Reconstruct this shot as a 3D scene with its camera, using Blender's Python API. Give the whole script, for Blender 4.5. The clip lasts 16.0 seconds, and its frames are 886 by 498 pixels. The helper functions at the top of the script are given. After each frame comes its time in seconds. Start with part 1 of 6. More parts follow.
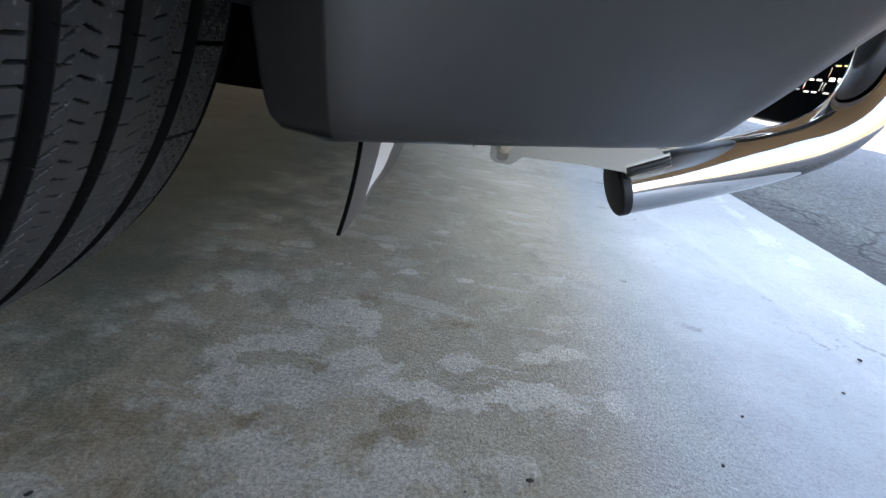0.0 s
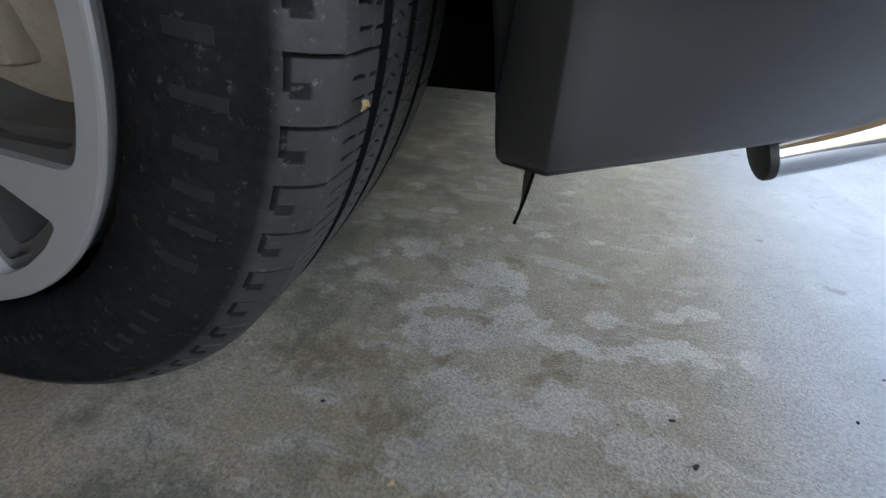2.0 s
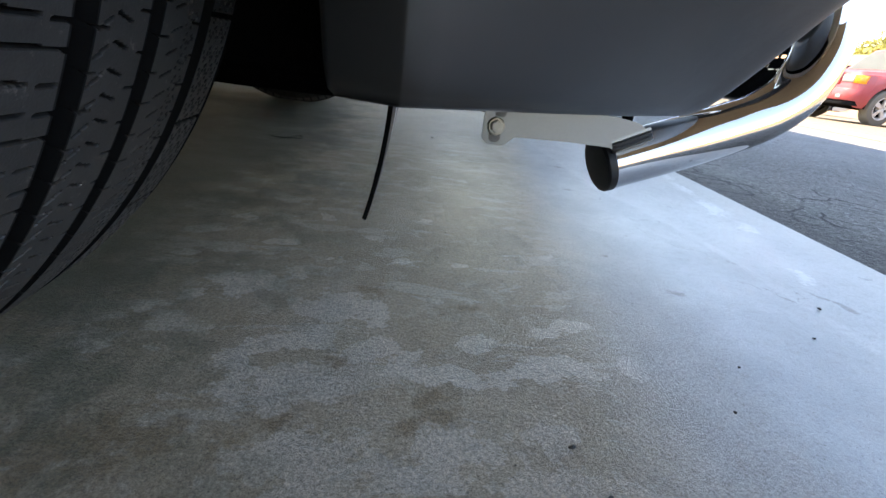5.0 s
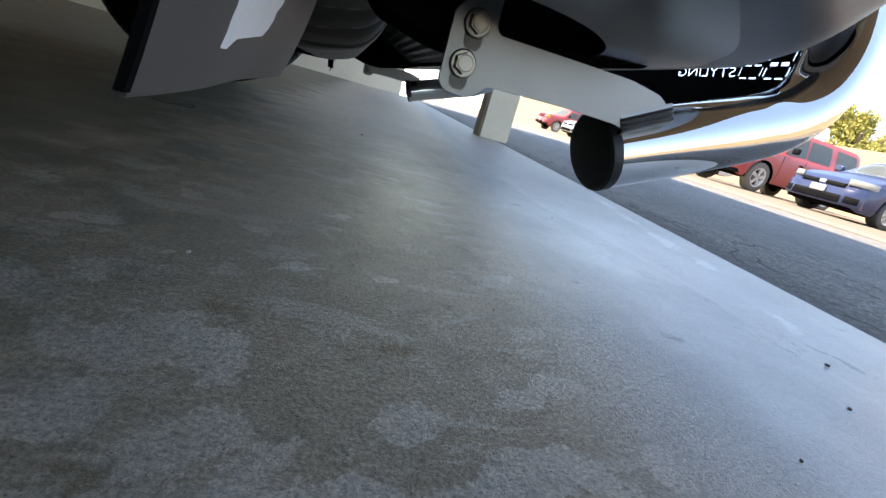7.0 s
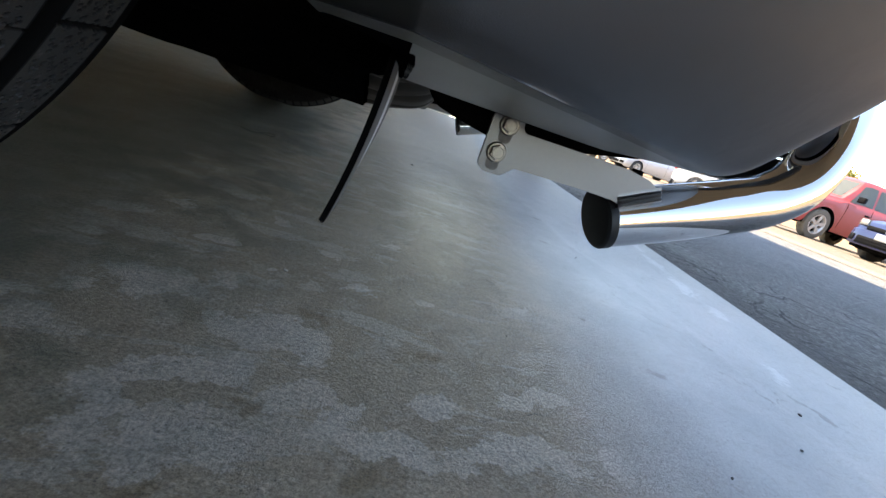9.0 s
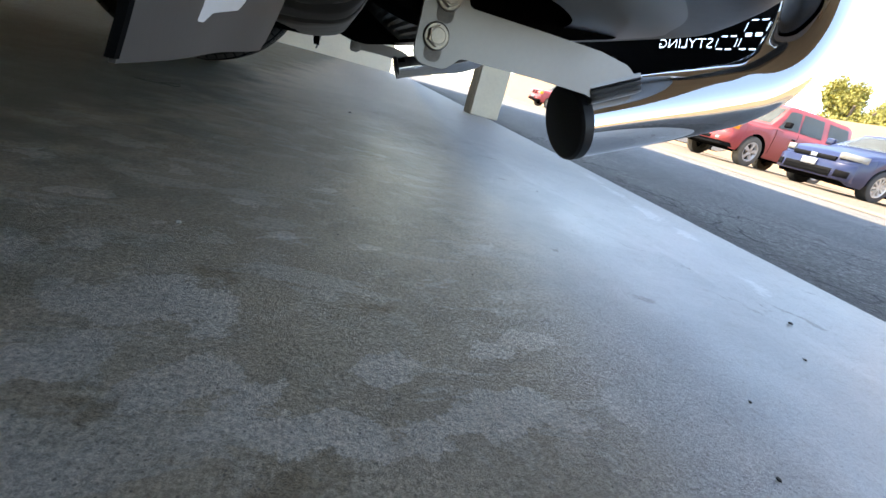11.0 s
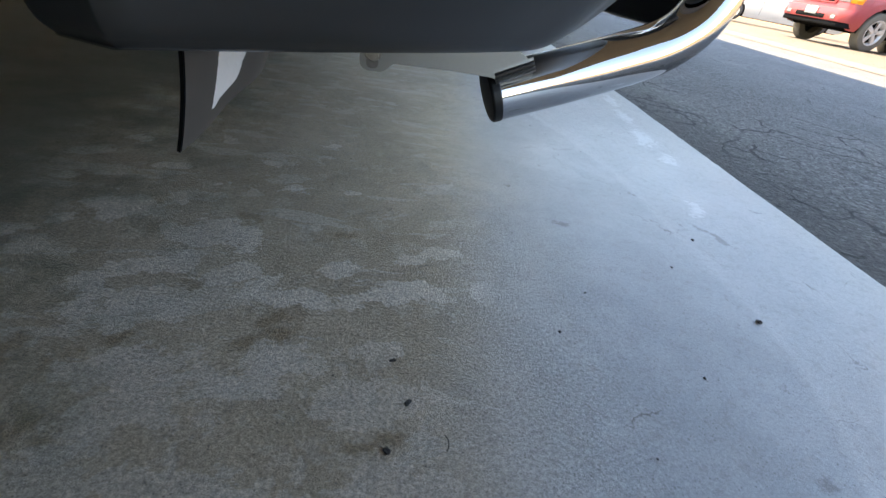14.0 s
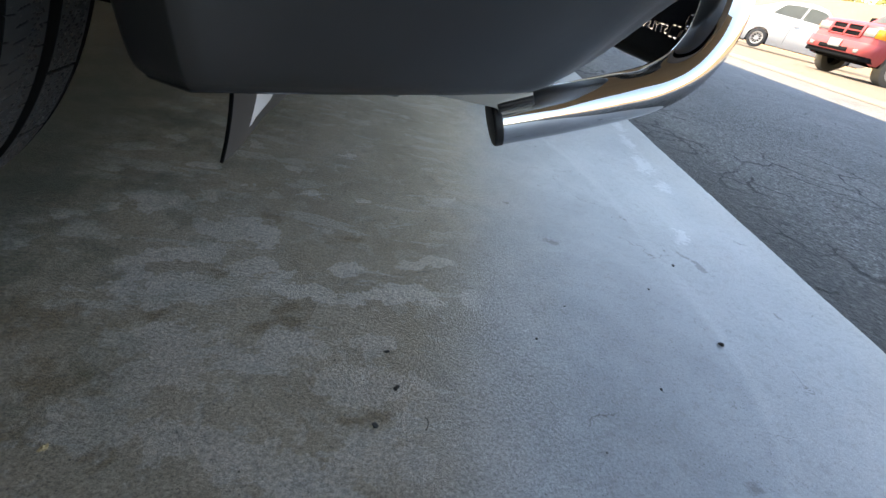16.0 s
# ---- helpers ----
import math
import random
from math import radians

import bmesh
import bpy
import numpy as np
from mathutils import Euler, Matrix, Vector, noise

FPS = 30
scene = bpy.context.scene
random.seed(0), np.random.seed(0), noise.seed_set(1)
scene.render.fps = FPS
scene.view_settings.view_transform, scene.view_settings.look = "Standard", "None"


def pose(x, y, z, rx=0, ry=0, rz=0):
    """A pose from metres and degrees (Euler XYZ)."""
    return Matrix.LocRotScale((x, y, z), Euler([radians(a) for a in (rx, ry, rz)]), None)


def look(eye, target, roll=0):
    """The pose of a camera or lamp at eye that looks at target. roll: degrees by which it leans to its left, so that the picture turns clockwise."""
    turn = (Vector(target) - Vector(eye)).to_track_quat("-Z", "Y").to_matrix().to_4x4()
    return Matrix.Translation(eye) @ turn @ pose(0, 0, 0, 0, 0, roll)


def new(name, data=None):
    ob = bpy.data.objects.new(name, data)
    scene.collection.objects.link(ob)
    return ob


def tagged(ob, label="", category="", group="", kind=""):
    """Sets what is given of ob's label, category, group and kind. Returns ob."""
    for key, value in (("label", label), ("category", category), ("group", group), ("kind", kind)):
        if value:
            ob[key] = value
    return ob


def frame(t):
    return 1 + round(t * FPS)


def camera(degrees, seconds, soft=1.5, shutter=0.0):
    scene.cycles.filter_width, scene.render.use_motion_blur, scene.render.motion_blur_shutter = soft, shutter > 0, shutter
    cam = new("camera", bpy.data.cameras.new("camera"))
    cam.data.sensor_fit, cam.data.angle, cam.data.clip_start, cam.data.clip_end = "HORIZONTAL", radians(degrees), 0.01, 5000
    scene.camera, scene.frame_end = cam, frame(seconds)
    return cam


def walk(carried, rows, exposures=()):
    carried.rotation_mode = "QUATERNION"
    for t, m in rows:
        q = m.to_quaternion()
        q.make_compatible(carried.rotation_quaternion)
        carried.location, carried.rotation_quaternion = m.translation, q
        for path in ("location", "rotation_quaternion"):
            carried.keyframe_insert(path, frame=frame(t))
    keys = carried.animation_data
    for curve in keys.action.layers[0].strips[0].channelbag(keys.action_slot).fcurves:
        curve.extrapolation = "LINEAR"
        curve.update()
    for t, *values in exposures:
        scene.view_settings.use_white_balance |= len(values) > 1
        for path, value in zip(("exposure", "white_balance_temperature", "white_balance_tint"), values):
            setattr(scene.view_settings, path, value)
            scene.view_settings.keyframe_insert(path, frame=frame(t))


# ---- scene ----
cam = camera(91.1, 16.0)

PATH = [
    (0, (0.12, 0.051, 0.254), (0.134, 1.877, -0.563), 9.3),
    (0.5, (0.127, 0.074, 0.234), (0.16, 1.891, -0.603), 9.3),
    (1, (0.13, 0.051, 0.194), (0.174, 1.824, -0.73), 11.2),
    (1.5, (0.093, 0.03, 0.201), (0.033, 1.724, -0.861), 9.7),
    (2, (0.062, -0.005, 0.315), (-0.299, 1.621, -0.791), 2.3),
    (2.1, (0.053, -0.008, 0.348), (-0.356, 1.597, -0.774), 2.0),
    (2.2, (0.057, -0.001, 0.369), (-0.376, 1.618, -0.722), 1.4),
    (2.5, (0.073, 0.056, 0.393), (-0.162, 1.732, -0.673), 0.8),
    (2.7, (0.068, 0.015, 0.335), (-0.061, 1.761, -0.632), 2.2),
    (3, (0.059, 0.007, 0.245), (0.197, 1.76, -0.706), 9.6),
    (3.5, (0.065, 0.043, 0.277), (0.351, 1.752, -0.721), 4.6),
    (4, (0.072, 0.023, 0.275), (0.268, 1.811, -0.599), 3.9),
    (4.2, (0.072, 0.015, 0.273), (0.241, 1.808, -0.597), 3.8),
    (6.3, (0.059, 0.166, 0.168), (0.506, 2.007, -0.474), 14.9),
    (6.5, (0.063, 0.18, 0.17), (0.514, 2.013, -0.493), 14.1),
    (7, (0.094, 0.209, 0.149), (0.672, 2.017, -0.481), 16.2),
    (7.5, (0.083, 0.166, 0.166), (0.627, 1.967, -0.512), 17.2),
    (8, (0.077, 0.124, 0.201), (0.527, 1.964, -0.44), 17.5),
    (8.5, (0.074, 0.12, 0.199), (0.496, 1.973, -0.423), 18.6),
    (9, (0.067, 0.119, 0.2), (0.468, 1.982, -0.405), 19.6),
    (9.5, (0.067, 0.116, 0.197), (0.418, 1.992, -0.399), 18.7),
    (10, (0.1, 0.176, 0.147), (0.681, 1.98, -0.493), 16.3),
    (10.2, (0.102, 0.187, 0.144), (0.74, 1.955, -0.539), 16.4),
    (12.3, (0.095, 0.162, 0.181), (0.562, 1.952, -0.58), 11.1),
    (12.5, (0.086, 0.134, 0.19), (0.486, 1.913, -0.632), 11.5),
    (13, (0.099, 0.074, 0.23), (0.448, 1.817, -0.687), 12.1),
    (13.5, (0.139, 0.04, 0.267), (0.492, 1.717, -0.763), 12.2),
    (14, (0.175, 0.027, 0.267), (0.539, 1.657, -0.833), 11.4),
    (14.5, (0.178, 0.008, 0.274), (0.537, 1.6, -0.883), 11.6),
    (15, (0.178, -0.003, 0.282), (0.541, 1.562, -0.909), 13.4),
    (15.5, (0.171, -0.015, 0.299), (0.526, 1.538, -0.909), 14.7),
    (16, (0.176, -0.016, 0.302), (0.506, 1.632, -0.782), 14.8),
]
EXPOSURES = [(0, 4.07, 8250, 13), (0.5, 4.12, 8450, 13), (1, 3.76, 8500, 13), (1.6, 3.72, 8500, 13), (2, 4.12, 8950, 13), (2.4, 4.82, 9250, 13), (2.7, 4.72, 9000, 13), (3, 4.40, 8600, 13), (3.5, 3.66, 8200, 12), (4.2, 3.80, 8250, 12), (6.3, 3.32, 7850, 11), (7, 3.20, 7850, 11), (7.5, 3.04, 7900, 11), (8, 3.34, 7950, 11), (9, 3.30, 8000, 11), (9.5, 3.44, 8050, 12), (10.2, 3.40, 8000, 11), (12.5, 3.24, 7850, 10), (13, 3.42, 7950, 10), (13.5, 3.44, 8050, 10), (14, 3.40, 8150, 10), (16, 3.34, 8200, 10)]
walk(cam, [(t, look(eye, target, roll)) for t, eye, target, roll in PATH], EXPOSURES)

# ---------- light ----------
world = bpy.data.worlds.new("sky")
scene.world = world
world.use_nodes = True
wn = world.node_tree.nodes
sky = wn.new("ShaderNodeTexSky")
sky.sky_type = "NISHITA"
sky.sun_disc = False
sky.air_density, sky.dust_density, sky.ozone_density = 0.8, 0.3, 1.0
sky.sun_elevation, sky.sun_rotation = radians(59), radians(-72)
wn["Background"].inputs["Strength"].default_value = 0.11
world.node_tree.links.new(sky.outputs[0], wn["Background"].inputs[0])
sun = new("sun", bpy.data.lights.new("sun", "SUN"))
sun.data.energy, sun.data.angle, sun.data.color = 2.2, radians(0.5), (1.0, 0.93, 0.82)
sun.matrix_world = look((-6.2, 2.0, 10.8), (0, 0, 0))

# ---------- materials ----------


def material(name, color, rough=0.6, metal=0.0, scale=40.0, vary=0.15, bump=0.0, bump_scale=200.0, spec=0.5, coat=0.0, rough_vary=0.1):
    """Plain surface with coarse and fine variation and relief."""
    m = bpy.data.materials.new(name)
    m.use_nodes = True
    nt = m.node_tree
    b = nt.nodes["Principled BSDF"]
    b.inputs["Metallic"].default_value = metal
    b.inputs["Specular IOR Level"].default_value = spec
    b.inputs["Coat Weight"].default_value = coat
    b.inputs["Coat Roughness"].default_value = 0.05
    tc = nt.nodes.new("ShaderNodeTexCoord")
    a = nt.nodes.new("ShaderNodeTexNoise")
    a.inputs["Scale"].default_value, a.inputs["Detail"].default_value = scale, 6.0
    nt.links.new(tc.outputs["Object"], a.inputs["Vector"])
    f = nt.nodes.new("ShaderNodeTexNoise")
    f.inputs["Scale"].default_value, f.inputs["Detail"].default_value = scale * 9, 3.0
    nt.links.new(tc.outputs["Object"], f.inputs["Vector"])
    mix = nt.nodes.new("ShaderNodeMix")
    mix.data_type = "FLOAT"
    mix.inputs[0].default_value = 0.4
    nt.links.new(a.outputs[0], mix.inputs[2])
    nt.links.new(f.outputs[0], mix.inputs[3])
    ramp = nt.nodes.new("ShaderNodeValToRGB")
    ramp.color_ramp.elements[0].position, ramp.color_ramp.elements[1].position = 0.3, 0.7
    ramp.color_ramp.elements[0].color = (*[c * (1 - vary) for c in color], 1)
    ramp.color_ramp.elements[1].color = (*[min(1, c * (1 + vary)) for c in color], 1)
    nt.links.new(mix.outputs[0], ramp.inputs[0])
    nt.links.new(ramp.outputs[0], b.inputs["Base Color"])
    rr = nt.nodes.new("ShaderNodeMapRange")
    rr.inputs["To Min"].default_value = max(0.02, rough - rough_vary)
    rr.inputs["To Max"].default_value = min(1, rough + rough_vary)
    nt.links.new(mix.outputs[0], rr.inputs[0])
    nt.links.new(rr.outputs[0], b.inputs["Roughness"])
    if bump:
        n = nt.nodes.new("ShaderNodeTexNoise")
        n.inputs["Scale"].default_value, n.inputs["Detail"].default_value = bump_scale, 4.0
        nt.links.new(tc.outputs["Object"], n.inputs["Vector"])
        bn = nt.nodes.new("ShaderNodeBump")
        bn.inputs["Strength"].default_value, bn.inputs["Distance"].default_value = bump, 0.002
        nt.links.new(n.outputs[0], bn.inputs["Height"])
        nt.links.new(bn.outputs[0], b.inputs["Normal"])
    return m


M_RUBBER = material("tyre rubber", (0.021, 0.0215, 0.0225), 0.6, 0, 30, 0.45, 0.35, 700)
M_SIDEWALL_TEXT = material("raised rubber", (0.0165, 0.0163, 0.0160), 0.75, 0, 60, 0.3, spec=0.12)
M_CLAD = material("textured plastic", (0.0168, 0.0163, 0.0160), 0.44, 0, 12, 0.12, 0.08, 2200, spec=0.6)
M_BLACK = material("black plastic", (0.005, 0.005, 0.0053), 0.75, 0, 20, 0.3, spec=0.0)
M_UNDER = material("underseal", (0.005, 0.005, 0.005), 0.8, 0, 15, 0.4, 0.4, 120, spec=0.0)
M_SLOT = material("shaded steel", (0.10, 0.092, 0.085), 0.5, 0.6, 60, 0.3)
M_SATIN = material("satin black plastic", (0.009, 0.009, 0.0095), 0.32, 0, 20, 0.2, 0.05, 300, spec=0.5)
M_LEDGE = material("smooth plastic", (0.03, 0.03, 0.031), 0.2, 0, 12, 0.1, spec=0.7, rough_vary=0.04)
M_UNDERSIDE = material("smooth grey plastic", (0.030, 0.028, 0.026), 0.31, 0, 3, 0.08, 0.0, spec=0.6, rough_vary=0.03)
M_CAP = material("black cap plastic", (0.007, 0.007, 0.0075), 0.5, 0, 20, 0.2, 0.05, 900, spec=0.35)
M_GLOSSBLACK = material("gloss black paint", (0.006, 0.006, 0.008), 0.18, 0, 20, 0.1, rough_vary=0.03)
M_CHROME = material("polished steel", (0.58, 0.57, 0.56), 0.03, 1.0, 25, 0.02, rough_vary=0.015)
M_STEEL = material("brushed steel", (0.183, 0.179, 0.175), 0.42, 1.0, 30, 0.06, 0.02, 900)
M_BOLT = material("zinc bolt", (0.22, 0.20, 0.175), 0.36, 1.0, 90, 0.25, 0.06, 600)
M_FLAP = material("worn mud flap rubber", (0.050, 0.043, 0.038), 0.55, 0, 18, 0.3, 0.02, 300)
M_FLAPEDGE = material("dark rubber edge", (0.005, 0.005, 0.005), 0.9, spec=0.02)
M_WHITE = material("white sticker vinyl", (0.75, 0.76, 0.77), 0.5, 0, 25, 0.06)
M_ALLOY = material("silver alloy paint", (0.32, 0.315, 0.305), 0.34, 0.25, 12, 0.04, coat=0.2)
M_ALLOYDARK = material("grey wheel paint", (0.085, 0.080, 0.074), 0.4, 0.4, 12, 0.1)
M_CALIPER = material("cast caliper", (0.19, 0.155, 0.11), 0.7, 0.0, 40, 0.25, 0.3, 200)
M_PAINTBODY = material("car paint", (0.09, 0.092, 0.098), 0.3, 0.3, 5, 0.05, coat=0.6)
M_GLASS = material("dark glass", (0.01, 0.012, 0.014), 0.05, 0, 5, 0.05, rough_vary=0.02)
M_WALL = material("cream painted wall", (0.78, 0.72, 0.6), 0.7, 0, 3, 0.07, 0.2, 60)
M_POST = material("cream painted post", (0.62, 0.56, 0.44), 0.6, 0, 6, 0.1, 0.2, 60)
M_ROOF = material("roof boards", (0.40, 0.31, 0.21), 0.8, 0, 3, 0.1)
M_BLOCKWALL = material("light-blocking wall brown", (0.44, 0.36, 0.27), 0.75, 0, 4, 0.2, 0.3, 40)
M_TANWALL = material("tan stucco", (0.34, 0.225, 0.14), 0.85, 0, 1.5, 0.1, 0.4, 20)
M_PALE = material("pale concrete strip", (0.185, 0.148, 0.098), 0.8, 0, 2, 0.1, 0.3, 40)
M_LEAFDEBRIS = material("dry leaf", (0.55, 0.4, 0.2), 0.7)
M_HUSK = material("pale husk", (0.5, 0.47, 0.42), 0.7, 0, 90, 0.2)
M_DEBRIS = material("dark debris", (0.02, 0.018, 0.016), 0.8, 0, 200, 0.5)
M_RED = material("faded red car paint", (0.33, 0.046, 0.046), 0.45, 0, 4, 0.1, coat=0.2)
M_BLUE = material("blue car paint", (0.014, 0.020, 0.062), 0.35, 0.1, 4, 0.08, coat=0.25)
M_CARWHITE = material("white car paint", (0.41, 0.41, 0.40), 0.3, 0, 4, 0.03, coat=0.5)
M_SILVER = material("silver car paint", (0.45, 0.45, 0.46), 0.3, 0.5, 4, 0.03, coat=0.5)
M_AMBER = material("amber lens", (0.8, 0.25, 0.02), 0.2)
M_REDLENS = material("red lens", (0.6, 0.02, 0.02), 0.2)
M_LAMP = material("clear lamp lens", (0.22, 0.215, 0.20), 0.15)
M_CARTRIM = material("dark trim", (0.006, 0.006, 0.0065), 0.8, spec=0.08)
M_NUMPLATE = material("number plate", (0.36, 0.36, 0.35), 0.5)
M_BARK = material("bark", (0.14, 0.1, 0.07), 0.9, 0, 10, 0.3, 0.5, 30)
M_LEAF = material("sunlit foliage", (0.25, 0.22, 0.045), 0.6, 0, 2, 0.4)


def concrete():
    m = bpy.data.materials.new("trowelled concrete")
    m.use_nodes = True
    nt = m.node_tree
    L, N = nt.links.new, nt.nodes.new
    b = nt.nodes["Principled BSDF"]
    tc = N("ShaderNodeTexCoord")

    def noise_tex(s, d, rough=0.55):
        n = N("ShaderNodeTexNoise")
        n.inputs["Scale"].default_value, n.inputs["Detail"].default_value, n.inputs["Roughness"].default_value = s, d, rough
        L(tc.outputs["Object"], n.inputs["Vector"])
        return n.outputs[0]

    def mixc(fac, a, c, mode="MIX"):
        x = N("ShaderNodeMix")
        x.data_type, x.blend_type = "RGBA", mode
        if isinstance(fac, float):
            x.inputs[0].default_value = fac
        else:
            L(fac, x.inputs[0])
        for sock, v in ((x.inputs[6], a), (x.inputs[7], c)):
            if isinstance(v, tuple):
                sock.default_value = (*v, 1)
            else:
                L(v, sock)
        return x.outputs[2]

    def ramp(v, p0, p1, lo=0.0, hi=1.0):
        r = N("ShaderNodeMapRange")
        r.interpolation_type = "SMOOTHSTEP"
        for k, val in (("From Min", p0), ("From Max", p1), ("To Min", lo), ("To Max", hi)):
            r.inputs[k].default_value = val
        L(v, r.inputs[0])
        return r.outputs[0]

    def ragged(name, lo, hi, top, scale, amp):
        """A stored blot with its rim broken up by noise."""
        at = N("ShaderNodeAttribute")
        at.attribute_name = name
        n1 = N("ShaderNodeMath")
        n1.operation = "MULTIPLY_ADD"
        n1.inputs[1].default_value = amp
        L(noise_tex(scale, 6, 0.65), n1.inputs[0])
        L(at.outputs["Fac"], n1.inputs[2])
        return ramp(n1.outputs[0], amp / 2 + lo, amp / 2 + hi, 0, top)

    base = mixc(ramp(noise_tex(4.0, 8), 0.35, 0.65), (0.338, 0.267, 0.186), (0.452, 0.368, 0.272))
    base = mixc(ramp(noise_tex(22, 8, 0.68), 0.44, 0.72, 0, 0.65), base, (0.26, 0.206, 0.142))
    sx = N("ShaderNodeSeparateXYZ")
    L(tc.outputs["Object"], sx.inputs[0])

    lane = N("ShaderNodeAttribute")
    lane.attribute_name = "lane"

    def along(amp, scale, curved=False):
        """Distance across the slab with a wandering line."""
        w = N("ShaderNodeMath")
        w.operation = "MULTIPLY_ADD"
        w.inputs[1].default_value = amp
        L(noise_tex(scale, 5), w.inputs[0])
        L(lane.outputs["Fac"] if curved else sx.outputs["X"], w.inputs[2])
        return w.outputs[0]

    base = mixc(ramp(noise_tex(30, 8, 0.66), 0.54, 0.61, 0, 0.3), base, (0.52, 0.465, 0.395))
    worn = N("ShaderNodeMath")
    worn.operation = "MULTIPLY"
    L(ragged("patch", -0.17, 0.03, 1.0, 38, 3.6), worn.inputs[0])
    L(ramp(noise_tex(13, 7, 0.7), 0.30, 0.60, 0.62, 0.98), worn.inputs[1])
    fade = N("ShaderNodeMath")
    fade.operation = "MULTIPLY"
    L(worn.outputs[0], fade.inputs[0])
    L(ramp(sx.outputs["Y"], 0.21, 0.33, 0.55, 1.0), fade.inputs[1])
    base = mixc(fade.outputs[0], base, (0.57, 0.503, 0.43))
    # wavy drying marks, drawn out along the slab
    wavy = N("ShaderNodeVectorMath")
    wavy.operation = "MULTIPLY"
    wavy.inputs[1].default_value = (8.5, 25.0, 1.0)
    L(tc.outputs["Object"], wavy.inputs[0])
    wave = N("ShaderNodeTexNoise")
    wave.inputs["Scale"].default_value, wave.inputs["Detail"].default_value, wave.inputs["Roughness"].default_value, wave.inputs["Distortion"].default_value = 1.0, 7, 0.6, 0.5
    L(wavy.outputs[0], wave.inputs["Vector"])
    wm = N("ShaderNodeMath")
    wm.operation = "MULTIPLY"
    L(ramp(wave.outputs[0], 0.555, 0.585, 0, 0.6), wm.inputs[0])
    L(ramp(along(0.12, 10), 0.30, 0.44, 1.0, 0.0), wm.inputs[1])
    base = mixc(wm.outputs[0], base, (0.50, 0.45, 0.385))
    base = mixc(ragged("rust", -0.5, 0.7, 0.72, 90, 4.2), base, (0.19, 0.13, 0.066))
    # rusty and mossy blotches where the car drips
    drip = N("ShaderNodeMath")
    drip.operation = "MULTIPLY"
    L(ramp(noise_tex(26, 8, 0.72), 0.56, 0.70), drip.inputs[0])
    L(ramp(along(0.2, 5), 0.02, 0.34, 0.7, 0.0), drip.inputs[1])
    base = mixc(drip.outputs[0], base, (0.17, 0.118, 0.05))
    # greenish dark mottle, thinning out towards the drive
    green_mottle = N("ShaderNodeMath")
    green_mottle.operation = "MULTIPLY"
    L(ramp(noise_tex(8, 9, 0.7), 0.46, 0.60), green_mottle.inputs[0])
    L(ramp(along(0.3, 4), 0.02, 0.30, 0.75, 0.0), green_mottle.inputs[1])
    base = mixc(green_mottle.outputs[0], base, (0.112, 0.118, 0.078))
    # next bay painted paler and creamier, as if more light reached it
    base = mixc(ramp(sx.outputs["Y"], 1.1, 2.4, 0, 0.75), base, (0.64, 0.565, 0.46))
    # mossy tone with the shade under the car painted in, rim ragged
    shade_dir = N("ShaderNodeVectorMath")
    shade_dir.operation = "DOT_PRODUCT"
    shade_dir.inputs[1].default_value = (-1.0, 0.05, 0.0)
    L(tc.outputs["Object"], shade_dir.inputs[0])
    shade_edge = N("ShaderNodeMath")
    shade_edge.operation = "MULTIPLY_ADD"
    shade_edge.inputs[1].default_value = 0.55
    L(noise_tex(5.5, 8, 0.66), shade_edge.inputs[0])
    L(shade_dir.outputs["Value"], shade_edge.inputs[2])
    shade_mask = N("ShaderNodeMath")
    shade_mask.operation = "MULTIPLY"
    L(ramp(shade_edge.outputs[0], 0.36, 0.57, 0, 0.84), shade_mask.inputs[0])
    L(ramp(sx.outputs["Y"], 0.20, 0.46), shade_mask.inputs[1])
    base = mixc(shade_mask.outputs[0], base, (0.082, 0.088, 0.060))
    # half towards the drive: pale bluish skylight painted into the colour
    skylit = mixc(ramp(noise_tex(16, 7, 0.6), 0.4, 0.62), (0.270, 0.282, 0.292), (0.308, 0.320, 0.328))
    skylit = mixc(ramp(along(0.012, 24, True), 0.600, 0.617, 0, 0.55), skylit, (0.355, 0.366, 0.370))
    skylit = mixc(ramp(along(0.02, 8, True), 0.712, 0.750, 0, 0.3), skylit, (0.38, 0.378, 0.365))
    skylit = mixc(ramp(along(0.05, 12), 0.80, 0.90, 0, 0.45), skylit, (0.41, 0.385, 0.335))
    skylit = mixc(ramp(noise_tex(55, 5, 0.7), 0.62, 0.72, 0, 0.35), skylit, (0.40, 0.385, 0.35))
    # short drag marks of the trowel
    drag = N("ShaderNodeVectorMath")
    drag.operation = "MULTIPLY"
    drag.inputs[1].default_value = (34.0, 190.0, 1.0)
    L(tc.outputs["Object"], drag.inputs[0])
    marks = N("ShaderNodeTexNoise")
    marks.inputs["Scale"].default_value, marks.inputs["Detail"].default_value, marks.inputs["Distortion"].default_value = 1.0, 3, 0.3
    L(drag.outputs[0], marks.inputs["Vector"])
    skylit = mixc(ramp(marks.outputs[0], 0.57, 0.68, 0, 0.30), skylit, (0.235, 0.25, 0.26))
    # the skylit half, its painted rim slanting across the bay
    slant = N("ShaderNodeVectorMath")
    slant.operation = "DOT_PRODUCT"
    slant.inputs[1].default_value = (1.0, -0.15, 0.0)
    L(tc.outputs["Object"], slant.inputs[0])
    sky_rim = N("ShaderNodeMath")
    sky_rim.operation = "MULTIPLY_ADD"
    sky_rim.inputs[1].default_value = 0.05
    L(noise_tex(11, 6, 0.6), sky_rim.inputs[0])
    L(slant.outputs["Value"], sky_rim.inputs[2])
